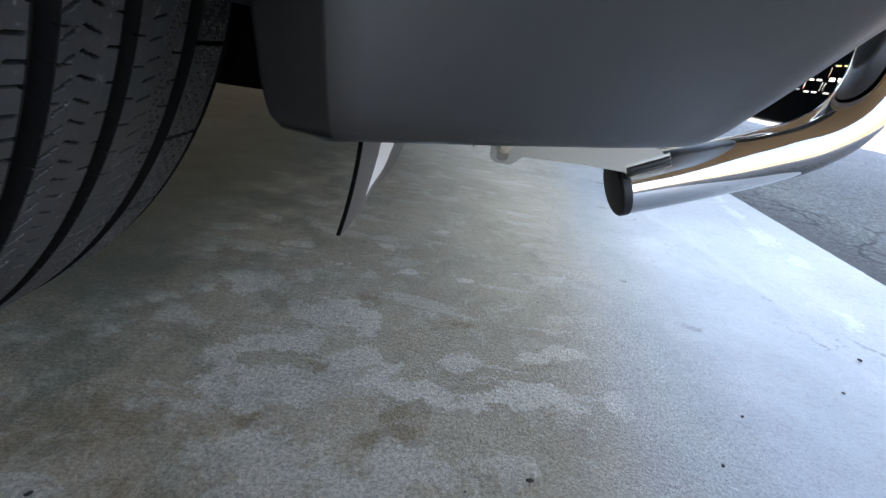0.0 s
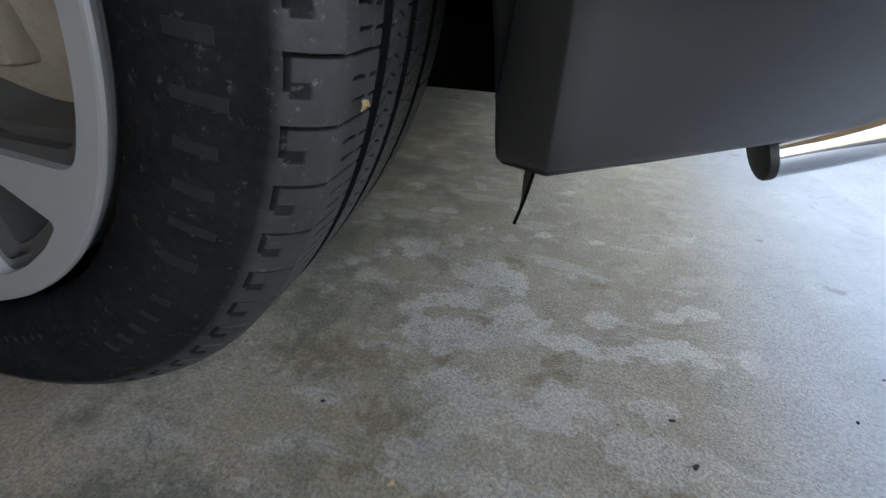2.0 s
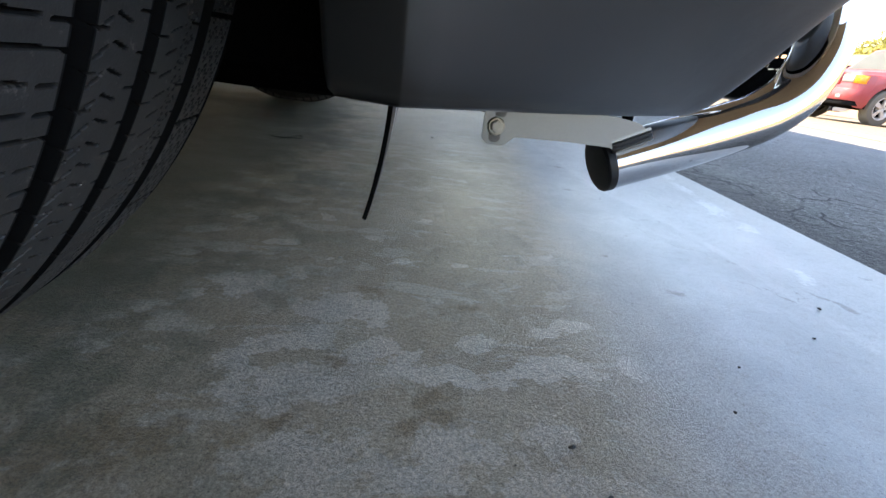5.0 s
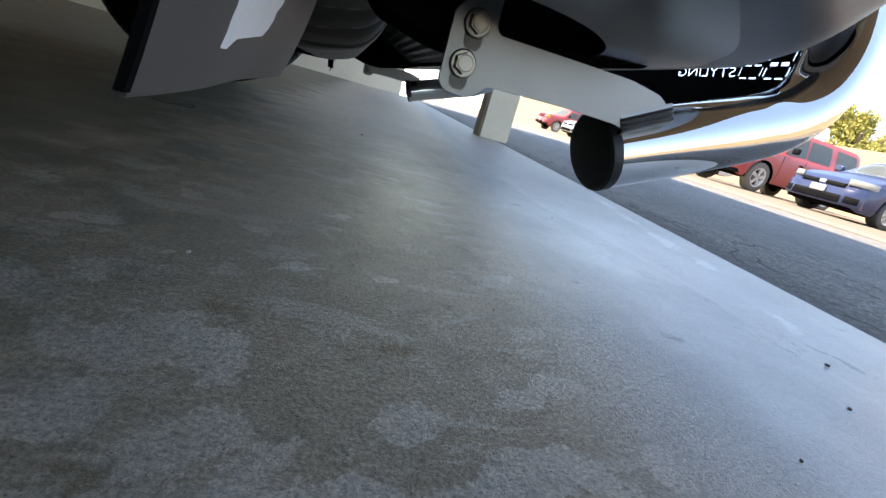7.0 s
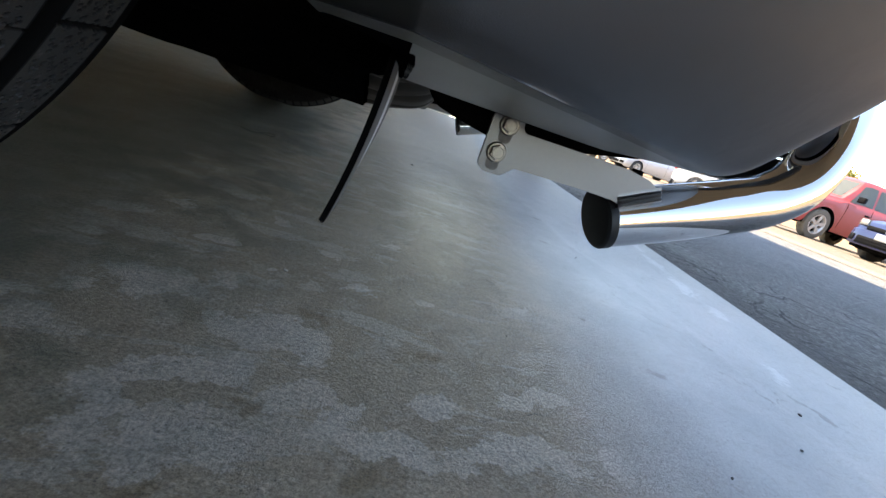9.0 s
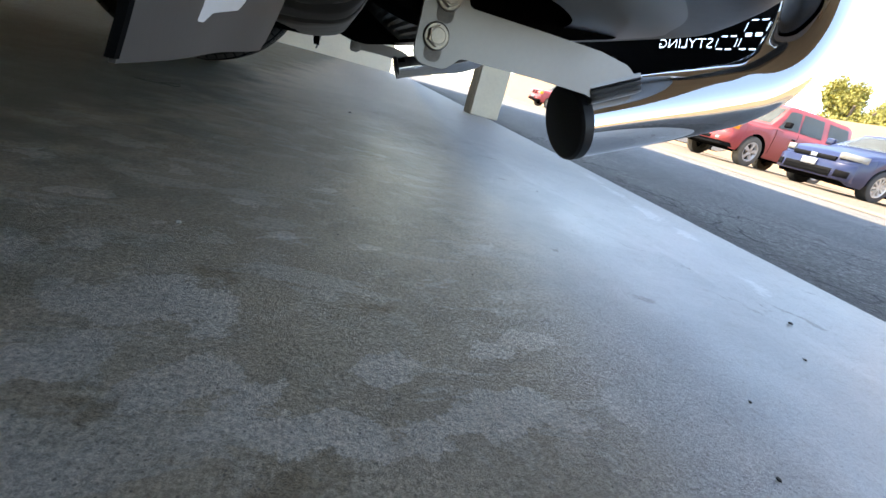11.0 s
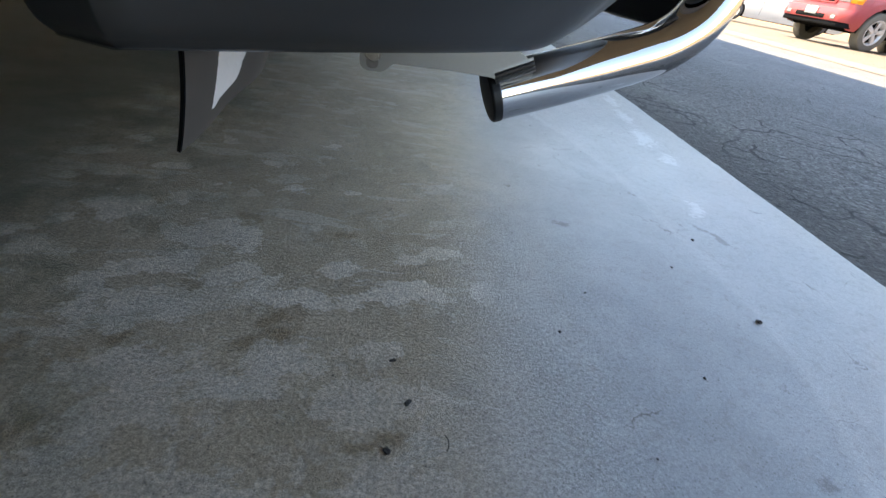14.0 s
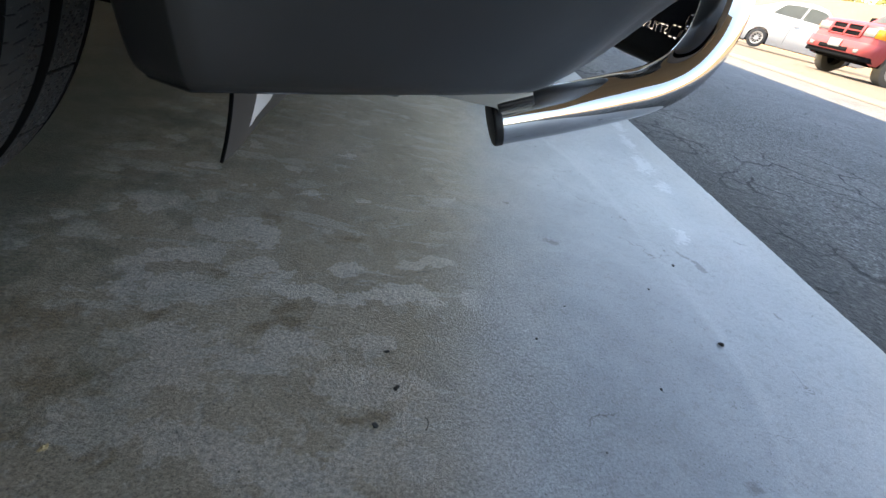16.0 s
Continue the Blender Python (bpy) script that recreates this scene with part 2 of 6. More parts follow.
    base = mixc(ramp(sky_rim.outputs[0], 0.195, 0.325, 0, 0.95), base, skylit)
    base = mixc(ragged("flake", -0.25, 0.1, 0.4, 110, 4.4), base, (0.66, 0.665, 0.66))
    base = mixc(ragged("scuff", -0.45, 0.25, 0.85, 170, 2.2), base, (0.13, 0.12, 0.11))
    base = mixc(ramp(noise_tex(75, 4, 0.7), 0.50, 0.68, 0, 0.30), base, (0.17, 0.155, 0.125))
    grain = ramp(noise_tex(330, 6, 0.85), 0.34, 0.66, 0.56, 1.44)
    gm = N("ShaderNodeVectorMath")
    gm.operation = "SCALE"
    L(base, gm.inputs[0])
    gx = N("ShaderNodeMix")
    gx.data_type = "FLOAT"
    gx.inputs[2].default_value = 1.0
    L(ramp(sx.outputs["X"], 0.25, 0.50, 1.0, 0.35), gx.inputs[0])
    L(grain, gx.inputs[3])
    L(gx.outputs[0], gm.inputs["Scale"])
    col = gm.outputs[0]
    for scale, size, lo, hi in ((70, 0.075, 0.44, 0.56), (160, 0.14, 0.40, 0.56), (330, 0.24, 0.40, 0.58)):
        pits = N("ShaderNodeTexVoronoi")
        pits.voronoi_dimensions = "2D"
        pits.inputs["Scale"].default_value = scale
        L(tc.outputs["Object"], pits.inputs["Vector"])
        few = N("ShaderNodeSeparateColor")
        L(pits.outputs["Color"], few.inputs[0])
        pd = N("ShaderNodeMath")
        pd.operation = "MULTIPLY"
        L(ramp(pits.outputs["Distance"], size * 0.4, size, 0.8, 0), pd.inputs[0])
        L(ramp(few.outputs[0], 0.70, 0.98), pd.inputs[1])
        pit = pd.outputs[0]
        sel = ramp(noise_tex(14 + scale * 0.1, 3), lo, hi)
        pm = N("ShaderNodeMath")
        pm.operation = "MULTIPLY"
        L(pit, pm.inputs[0])
        L(sel, pm.inputs[1])
        col = mixc(pm.outputs[0], col, (0.07, 0.062, 0.05))
    # hairline cracks
    warp = N("ShaderNodeTexNoise")
    warp.inputs["Scale"].default_value, warp.inputs["Detail"].default_value = 18, 5
    L(tc.outputs["Object"], warp.inputs["Vector"])
    wv = N("ShaderNodeVectorMath")
    wv.operation = "MULTIPLY_ADD"
    wv.inputs[1].default_value = (0.09, 0.09, 0.09)
    L(warp.outputs["Color"], wv.inputs[0])
    L(tc.outputs["Object"], wv.inputs[2])
    vc = N("ShaderNodeTexVoronoi")
    vc.voronoi_dimensions = "2D"
    vc.feature = "DISTANCE_TO_EDGE"
    vc.inputs["Scale"].default_value = 7
    L(wv.outputs[0], vc.inputs["Vector"])
    hm = N("ShaderNodeMath")
    hm.operation = "MULTIPLY"
    L(ramp(vc.outputs["Distance"], 0.001, 0.006, 0.8, 0), hm.inputs[0])
    L(ramp(noise_tex(6, 3), 0.54, 0.61), hm.inputs[1])
    L(mixc(hm.outputs[0], col, (0.09, 0.08, 0.065)), b.inputs["Base Color"])
    # trowelled half keeps its polish, the dirty half under the car is dull
    dull = N("ShaderNodeMath")
    dull.operation = "ADD"
    L(ramp(noise_tex(9, 6), 0.3, 0.7, 0.31, 0.39), dull.inputs[0])
    L(ramp(along(0.10, 9), 0.17, 0.42, 0.04, 0.0), dull.inputs[1])
    # dust lies thicker towards the middle of the bay
    dusty = N("ShaderNodeMath")
    dusty.operation = "ADD"
    L(dull.outputs[0], dusty.inputs[0])
    thick = N("ShaderNodeMath")
    thick.operation = "MULTIPLY"
    L(ramp(sx.outputs["Y"], 0.55, 1.5, 0.0, 0.25), thick.inputs[0])
    L(ramp(along(0.1, 6), 0.18, 0.42), thick.inputs[1])
    L(thick.outputs[0], dusty.inputs[1])
    L(dusty.outputs[0], b.inputs["Roughness"])
    sheen = N("ShaderNodeMath")
    sheen.operation = "ADD"
    L(ramp(sky_rim.outputs[0], 0.185, 0.300, 0.36, 0.84), sheen.inputs[0])
    L(ramp(sx.outputs["Y"], 0.6, 1.5, 0.0, 0.4), sheen.inputs[1])
    L(sheen.outputs[0], b.inputs["Specular IOR Level"])
    bump = N("ShaderNodeBump")
    bump.inputs["Strength"].default_value, bump.inputs["Distance"].default_value = 0.4, 0.0030
    # sandy skin: dimples a few millimetres apart over finer grain
    hsum = N("ShaderNodeMath")
    hsum.operation = "MULTIPLY_ADD"
    hsum.inputs[1].default_value = 0.5
    L(noise_tex(110, 6, 0.75), hsum.inputs[0])
    L(noise_tex(400, 5, 0.85), hsum.inputs[2])
    peel = N("ShaderNodeMath")
    peel.operation = "MULTIPLY_ADD"
    peel.inputs[1].default_value = 0.2
    L(ramp(noise_tex(300, 3, 0.6), 0.34, 0.60), peel.inputs[0])
    L(hsum.outputs[0], peel.inputs[2])
    L(ramp(sky_rim.outputs[0], 0.20, 0.42, 1.0, 0.16), bump.inputs["Strength"])
    L(peel.outputs[0], bump.inputs["Height"])
    L(bump.outputs[0], b.inputs["Normal"])
    return m


def asphalt():
    m = bpy.data.materials.new("worn asphalt")
    m.use_nodes = True
    nt = m.node_tree
    L, N = nt.links.new, nt.nodes.new
    b = nt.nodes["Principled BSDF"]
    tc = N("ShaderNodeTexCoord")
    n1, n2, vo = N("ShaderNodeTexNoise"), N("ShaderNodeTexNoise"), N("ShaderNodeTexVoronoi")
    n1.inputs["Scale"].default_value, n1.inputs["Detail"].default_value = 1.3, 6
    n2.inputs["Scale"].default_value, n2.inputs["Detail"].default_value = 120, 5
    L(tc.outputs["Object"], n1.inputs["Vector"])
    L(tc.outputs["Object"], n2.inputs["Vector"])
    r1 = N("ShaderNodeValToRGB")
    r1.color_ramp.elements[0].color, r1.color_ramp.elements[1].color = (0.072, 0.070, 0.066, 1), (0.120, 0.116, 0.108, 1)
    r1.color_ramp.elements[0].position, r1.color_ramp.elements[1].position = 0.35, 0.65
    L(n1.outputs[0], r1.inputs[0])
    mr = N("ShaderNodeMapRange")
    mr.inputs["From Min"].default_value, mr.inputs["From Max"].default_value = 0.3, 0.7
    mr.inputs["To Min"].default_value, mr.inputs["To Max"].default_value = 0.25, 2.0
    L(n2.outputs[0], mr.inputs[0])
    sc = N("ShaderNodeVectorMath")
    sc.operation = "SCALE"
    L(r1.outputs[0], sc.inputs[0])
    L(mr.outputs[0], sc.inputs["Scale"])
    wn2 = N("ShaderNodeTexNoise")
    wn2.inputs["Scale"].default_value, wn2.inputs["Detail"].default_value = 9.0, 6
    L(tc.outputs["Object"], wn2.inputs["Vector"])
    warp = N("ShaderNodeVectorMath")
    warp.operation = "MULTIPLY_ADD"
    warp.inputs[1].default_value = (0.14, 0.14, 0.14)
    L(wn2.outputs["Color"], warp.inputs[0])
    L(tc.outputs["Object"], warp.inputs[2])
    vo.voronoi_dimensions = "2D"
    vo.feature = "DISTANCE_TO_EDGE"
    vo.inputs["Scale"].default_value = 4.6
    L(warp.outputs[0], vo.inputs["Vector"])
    cr = N("ShaderNodeMapRange")
    cr.inputs["From Min"].default_value, cr.inputs["From Max"].default_value = 0.012, 0.034
    cr.inputs["To Min"].default_value, cr.inputs["To Max"].default_value = 1.0, 0.0
    L(vo.outputs["Distance"], cr.inputs[0])
    msk = N("ShaderNodeMapRange")
    msk.inputs["From Min"].default_value, msk.inputs["From Max"].default_value = 0.52, 0.58
    L(n1.outputs[0], msk.inputs[0])
    cm = N("ShaderNodeMath")
    cm.operation = "MULTIPLY"
    L(cr.outputs[0], cm.inputs[0])
    L(msk.outputs[0], cm.inputs[1])
    cx = N("ShaderNodeMix")
    cx.data_type = "RGBA"
    cx.inputs[7].default_value = (0.003, 0.003, 0.003, 1)
    # finer crazing in the broken margin along the slab
    vf = N("ShaderNodeTexVoronoi")
    vf.voronoi_dimensions, vf.feature = "2D", "DISTANCE_TO_EDGE"
    vf.inputs["Scale"].default_value = 11
    L(warp.outputs[0], vf.inputs["Vector"])
    fr = N("ShaderNodeMapRange")
    fr.inputs["From Min"].default_value, fr.inputs["From Max"].default_value = 0.035, 0.07
    fr.inputs["To Min"].default_value, fr.inputs["To Max"].default_value = 1.0, 0.0
    L(vf.outputs["Distance"], fr.inputs[0])
    n3 = N("ShaderNodeTexNoise")
    n3.inputs["Scale"].default_value, n3.inputs["Detail"].default_value = 3.2, 5
    L(tc.outputs["Object"], n3.inputs["Vector"])
    fm = N("ShaderNodeMapRange")
    fm.inputs["From Min"].default_value, fm.inputs["From Max"].default_value = 0.53, 0.57
    L(n3.outputs[0], fm.inputs[0])
    ff = N("ShaderNodeMath")
    ff.operation = "MULTIPLY"
    L(fr.outputs[0], ff.inputs[0])
    L(fm.outputs[0], ff.inputs[1])
    edge = N("ShaderNodeVectorMath")
    edge.operation = "DOT_PRODUCT"
    edge.inputs[1].default_value = (1.0, -0.0778, 0.0)
    L(tc.outputs["Object"], edge.inputs[0])
    margin = N("ShaderNodeMapRange")
    margin.inputs["From Min"].default_value, margin.inputs["From Max"].default_value = 1.15, 1.5
    margin.inputs["To Min"].default_value, margin.inputs["To Max"].default_value = 1.0, 0.0
    L(edge.outputs["Value"], margin.inputs[0])
    fe = N("ShaderNodeMath")
    fe.operation = "MULTIPLY"
    L(ff.outputs[0], fe.inputs[0])
    L(margin.outputs[0], fe.inputs[1])
    both = N("ShaderNodeMath")
    both.operation = "MAXIMUM"
    L(cm.outputs[0], both.inputs[0])
    L(fe.outputs[0], both.inputs[1])
    L(both.outputs[0], cx.inputs[0])
    # pale stones in the binder
    st = N("ShaderNodeTexVoronoi")
    st.voronoi_dimensions = "2D"
    st.inputs["Scale"].default_value = 140
    L(tc.outputs["Object"], st.inputs["Vector"])
    sep = N("ShaderNodeSeparateColor")
    L(st.outputs["Color"], sep.inputs[0])
    pick = N("ShaderNodeMapRange")
    pick.inputs["From Min"].default_value, pick.inputs["From Max"].default_value, pick.inputs["To Max"].default_value = 0.82, 0.95, 0.9
    L(sep.outputs[0], pick.inputs[0])
    sm = N("ShaderNodeMix")
    sm.data_type = "RGBA"
    sm.inputs[7].default_value = (0.25, 0.25, 0.24, 1)
    L(pick.outputs[0], sm.inputs[0])
    L(sc.outputs[0], sm.inputs[6])
    # outer lane painted pale: sunlit tone beyond the roof's shade line
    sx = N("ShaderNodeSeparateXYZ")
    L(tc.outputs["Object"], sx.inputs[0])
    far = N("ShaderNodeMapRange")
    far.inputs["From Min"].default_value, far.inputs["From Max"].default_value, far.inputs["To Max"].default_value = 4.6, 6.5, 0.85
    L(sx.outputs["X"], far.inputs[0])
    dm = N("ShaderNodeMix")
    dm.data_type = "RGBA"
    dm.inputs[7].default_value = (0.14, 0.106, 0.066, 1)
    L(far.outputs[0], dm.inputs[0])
    # dirt gathered along the slab
    dirt = N("ShaderNodeMapRange")
    dirt.inputs["From Min"].default_value, dirt.inputs["From Max"].default_value = 0.87, 1.12
    dirt.inputs["To Min"].default_value, dirt.inputs["To Max"].default_value = 0.8, 0.0
    L(edge.outputs["Value"], dirt.inputs[0])
    dd = N("ShaderNodeMix")
    dd.data_type = "RGBA"
    dd.inputs[7].default_value = (0.026, 0.026, 0.025, 1)
    L(dirt.outputs[0], dd.inputs[0])
    L(sm.outputs[2], dd.inputs[6])
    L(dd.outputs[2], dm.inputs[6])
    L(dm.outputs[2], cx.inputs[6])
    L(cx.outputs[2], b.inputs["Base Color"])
    b.inputs["Roughness"].default_value = 0.75
    bump = N("ShaderNodeBump")
    bump.inputs["Strength"].default_value, bump.inputs["Distance"].default_value = 1.0, 0.006
    L(n2.outputs[0], bump.inputs["Height"])
    L(bump.outputs[0], b.inputs["Normal"])
    return m


def tread():
    """Rubber with road dust on the blocks and groove shade painted black by depth."""
    m = material("dusty tyre rubber", (0.0235, 0.0235, 0.0235), 0.6, 0, 26, 0.45, 0.10, 900)
    nt = m.node_tree
    b = nt.nodes["Principled BSDF"]
    src = b.inputs["Base Color"].links[0].from_socket
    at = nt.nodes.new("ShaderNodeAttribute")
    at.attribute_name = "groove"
    dust = nt.nodes.new("ShaderNodeTexNoise")
    dust.inputs["Scale"].default_value, dust.inputs["Detail"].default_value, dust.inputs["Roughness"].default_value = 160, 6, 0.75
    mr = nt.nodes.new("ShaderNodeMapRange")
    mr.inputs["From Min"].default_value, mr.inputs["From Max"].default_value, mr.inputs["To Max"].default_value = 0.59, 0.69, 0.75
    tc = nt.nodes.new("ShaderNodeTexCoord")
    nt.links.new(tc.outputs["Object"], dust.inputs["Vector"])
    nt.links.new(dust.outputs[0], mr.inputs[0])
    a = nt.nodes.new("ShaderNodeMix")
    a.data_type = "RGBA"
    a.inputs[7].default_value = (0.14, 0.13, 0.12, 1)
    nt.links.new(mr.outputs[0], a.inputs[0])
    nt.links.new(src, a.inputs[6])
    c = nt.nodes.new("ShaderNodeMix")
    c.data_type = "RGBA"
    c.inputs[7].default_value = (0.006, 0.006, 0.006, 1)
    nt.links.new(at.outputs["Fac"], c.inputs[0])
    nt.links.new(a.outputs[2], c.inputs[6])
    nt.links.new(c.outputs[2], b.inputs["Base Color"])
    sp = nt.nodes.new("ShaderNodeMapRange")
    sp.inputs["From Max"].default_value, sp.inputs["To Min"].default_value, sp.inputs["To Max"].default_value = 0.3, 0.4, 0.0
    nt.links.new(at.outputs["Fac"], sp.inputs[0])
    nt.links.new(sp.outputs[0], b.inputs["Specular IOR Level"])
    return m


M_CONCRETE, M_ASPHALT, M_TREAD = concrete(), asphalt(), tread()

# ---------- mesh tools ----------


def to_mesh(name, bm, mat, smooth=True, angle=35):
    me = bpy.data.meshes.new(name)
    bm.normal_update()
    bm.to_mesh(me)
    bm.free()
    me.materials.append(mat)
    if smooth:
        me.shade_smooth()
        me.set_sharp_from_angle(angle=radians(angle))
    return me


def part(name, bm, mat, parent, label="", smooth=True, angle=35):
    ob = new(name, to_mesh(name, bm, mat, smooth, angle))
    ob.parent = parent
    if label:
        ob["label"] = label
    return ob


def thing(name, label, category, place=(0, 0, 0), group="", kind=""):
    ob = new(name)
    ob.matrix_world = Matrix.Translation(place)
    return tagged(ob, label, category, group, kind)


def solid(name, bm, mat, label="", category="", kind="", smooth=True, group=""):
    return tagged(new(name, to_mesh(name, bm, mat, smooth)), label, category, group, kind)


def box(bm, lo, hi, bevel=0.0, segs=2, m=None):
    ret = bmesh.ops.create_cube(bm, size=1.0)
    vs = ret["verts"]
    for v in vs:
        v.co = Vector([lo[i] + (v.co[i] + 0.5) * (hi[i] - lo[i]) for i in range(3)])
    if m:
        bmesh.ops.transform(bm, matrix=m, verts=vs)
    if bevel:
        es = list({e for v in vs for e in v.link_edges})
        bmesh.ops.bevel(bm, geom=es, offset=bevel, segments=segs, affect="EDGES", profile=0.5)
    return bm


def grid(bm, rows, closed_u=False, closed_v=False):
    """Quads over rows of points."""
    vs = [[bm.verts.new(p) for p in r] for r in rows]
    nr, nc = len(vs), len(vs[0])
    for i in range(nr if closed_u else nr - 1):
        for j in range(nc if closed_v else nc - 1):
            a, b = vs[i], vs[(i + 1) % nr]
            bm.faces.new((a[j], a[(j + 1) % nc], b[(j + 1) % nc], b[j]))
    return vs


def spline(pts, n):
    """Catmull-Rom through the points, n steps a span."""
    P = [Vector(p) for p in pts]
    P = [2 * P[0] - P[1]] + P + [2 * P[-1] - P[-2]]
    out = []
    for i in range(1, len(P) - 2):
        a, b, c, d = P[i - 1:i + 3]
        for k in range(n):
            u = k / n
            out.append(0.5 * ((2 * b) + (c - a) * u + (2 * a - 5 * b + 4 * c - d) * u * u + (3 * b - a - 3 * c + d) * u ** 3))
    return out + [P[-2]]


def tube(bm, path, r, seg=24, cap=True):
    rows, up = [], None
    for i, p in enumerate(path):
        d = (path[min(i + 1, len(path) - 1)] - path[max(i - 1, 0)]).normalized()
        s = d.cross(up if up else (Vector((0, 0, 1)) if abs(d.z) < 0.9 else Vector((0, 1, 0)))).normalized()
        up = s.cross(d)
        rows.append([p + r * (math.cos(a) * s + math.sin(a) * up) for a in (2 * math.pi * k / seg for k in range(seg))])
    vs = grid(bm, rows, closed_v=True)
    if cap:
        bm.faces.new(vs[0][::-1])
        bm.faces.new(vs[-1])
    return bm


def lathe(bm, prof, seg, axis_point=(0, 0, 0)):
    """Revolve (radius, along) round the y axis."""
    c = Vector(axis_point)
    rows = [[c + Vector((r * math.cos(a), y, r * math.sin(a))) for a in (2 * math.pi * k / seg for k in range(seg))] for r, y in prof]
    return grid(bm, rows, closed_v=True)


def plate(bm, outline, y0, y1):
    """A flat plate with an outline in x, z, between two y."""
    a = [bm.verts.new((x, y0, z)) for x, z in outline]
    b = [bm.verts.new((x, y1, z)) for x, z in outline]
    n = len(outline)
    fa, fb = bm.faces.new(a), bm.faces.new(b[::-1])
    for i in range(n):
        bm.faces.new((a[i], b[i], b[(i + 1) % n], a[(i + 1) % n]))
    bmesh.ops.recalc_face_normals(bm, faces=bm.faces[:])
    return bm


def rounded(outline, r, n=4):
    """Round the corners of a closed 2D outline."""
    out, k = [], len(outline)
    for i in range(k):
        p, a, b = Vector(outline[i]), Vector(outline[i - 1]), Vector(outline[(i + 1) % k])
        da, db = (a - p), (b - p)
        q = min(r, da.length * 0.45, db.length * 0.45)
        s, e = p + da.normalized() * q, p + db.normalized() * q
        for j in range(n + 1):
            u = j / n
            out.append(tuple((1 - u) ** 2 * s + 2 * u * (1 - u) * p + u * u * e))
    return out


def lerp_table(table, z):
    for (z0, v0), (z1, v1) in zip(table, table[1:]):
        if z <= z1:
            return v0 + (v1 - v0) * max(0.0, (z - z0) / (z1 - z0))
    return table[-1][1]


# ---------- setting ----------
EDGE0, EDGE1 = 0.854, 0.0778  # slab edge: x = EDGE0 + EDGE1 * y


def edge_x(y):
    return EDGE0 + EDGE1 * y


def ground_z(x, y):
    d = x - edge_x(y)
    return -0.012 + 0.012 * max(0.0, d - 2.5) * min(1.0, d / 6.0)


# pale worn patches and brown stains: x, y, half-length, half-width, turn
PATCHES = [
    (0.03, 0.421, 0.042, 0.028, 0.167), (0.003, 0.366, 0.029, 0.014, 0.12), (0.068, 0.353, 0.034, 0.013, 0.117), (0.12, 0.328, 0.035, 0.013, 0.101), (0, 0.306, 0.041, 0.02, 0.086), (-0.048, 0.339, 0.018, 0.013, 0.111),
    (0.16, 0.378, 0.019, 0.009, 0.108), (0.218, 0.344, 0.042, 0.011, 0.107), (0.232, 0.399, 0.025, 0.012, 0.122), (0.265, 0.412, 0.024, 0.009, 0.127), (0.124, 0.258, 0.032, 0.019, 0.062), (0.025, 0.244, 0.037, 0.021, 0.041),
    (0.191, 0.221, 0.047, 0.018, 0.022), (0.197, 0.272, 0.028, 0.013, 0.054), (0.098, 0.231, 0.021, 0.011, 0.024), (0.219, 0.165, 0.028, 0.012, 0), (0.032, 0.206, 0.042, 0.016, 0.012), (0.024, 0.166, 0.037, 0.015, -0.014),
    (0.098, 0.16, 0.047, 0.017, -0.011), (0.169, 0.145, 0.04, 0.012, -0.013), (-0.066, 0.459, 0.025, 0.027, 0.205), (-0.105, 0.428, 0.015, 0.012, 0.204), (0.225, 0.164, 0.016, 0.016, 0.03), (0.291, 0.348, 0.019, 0.014, 0.13),
]
SPOTS = [(-0.17, 0.58, 0.018), (-0.21, 0.545, 0.013), (-0.07, 0.56, 0.016), (0.05, 0.60, 0.012), (-0.16, 0.35, 0.02), (-0.23, 0.66, 0.02), (-0.02, 0.66, 0.014), (-0.10, 0.72, 0.022), (0.12, 0.68, 0.013), (-0.145, 0.405, 0.011), (-0.154, 0.512, 0.011), (-0.123, 0.529, 0.01), (-0.024, 0.473, 0.011), (0.163, 0.535, 0.011), (0.082, 0.533, 0.013), (0.288, 0.584, 0.014), (0.011, 0.528, 0.006), (-0.13, 0.632, 0.013), (-0.19, 0.47, 0.014), (-0.20, 0.40, 0.012)]
RUST = [
    (0.003, 0.275, 0.014, 0.006, 0.074), (0.11, 0.301, 0.018, 0.011, 0.083), (0.026, 0.339, 0.016, 0.008, 0.093), (0.056, 0.458, 0.012, 0.009, 0.172), (-0.022, 0.248, 0.005, 0.007, 0.111), (0.192, 0.188, 0.013, 0.007, 0),
    (-0.068, 0.266, 0.016, 0.013, 0.062), (0.024, 0.148, 0.009, 0.007, 0), (0.087, 0.275, 0.017, 0.01, 0.061), (-0.11, 0.25, 0.05, 0.025, 0.2), (-0.036, 0.2, 0.03, 0.015, 0.04), (0.193, 0.187, 0.014, 0.006, 0.1), (0.115, 0.285, 0.016, 0.008, 0.1), (0.15, 0.43, 0.018, 0.007, 0.1), (-0.03, 0.16, 0.02, 0.01, 0.2),
]
SCUFFS = [(0.52, 0.82, 0.010, 0.004, -0.5), (0.60, 0.62, 0.008, 0.005, -0.4), (0.47, 0.70, 0.007, 0.004, -0.2), (0.74, 0.40, 0.010, 0.004, -0.8), (0.55, 1.02, 0.012, 0.004, -0.4), (0.386, 0.602, 0.014, 0.004, -0.4), (0.680, 0.511, 0.030, 0.006, -0.9), (0.423, 0.508, 0.011, 0.005, 0.1), (0.837, 0.611, 0.012, 0.004, -0.8), (0.517, 0.157, 0.008, 0.004, 0.3), (0.509, 1.207, 0.022, 0.008, -0.3), (0.46, 0.97, 0.016, 0.005, -0.3)]
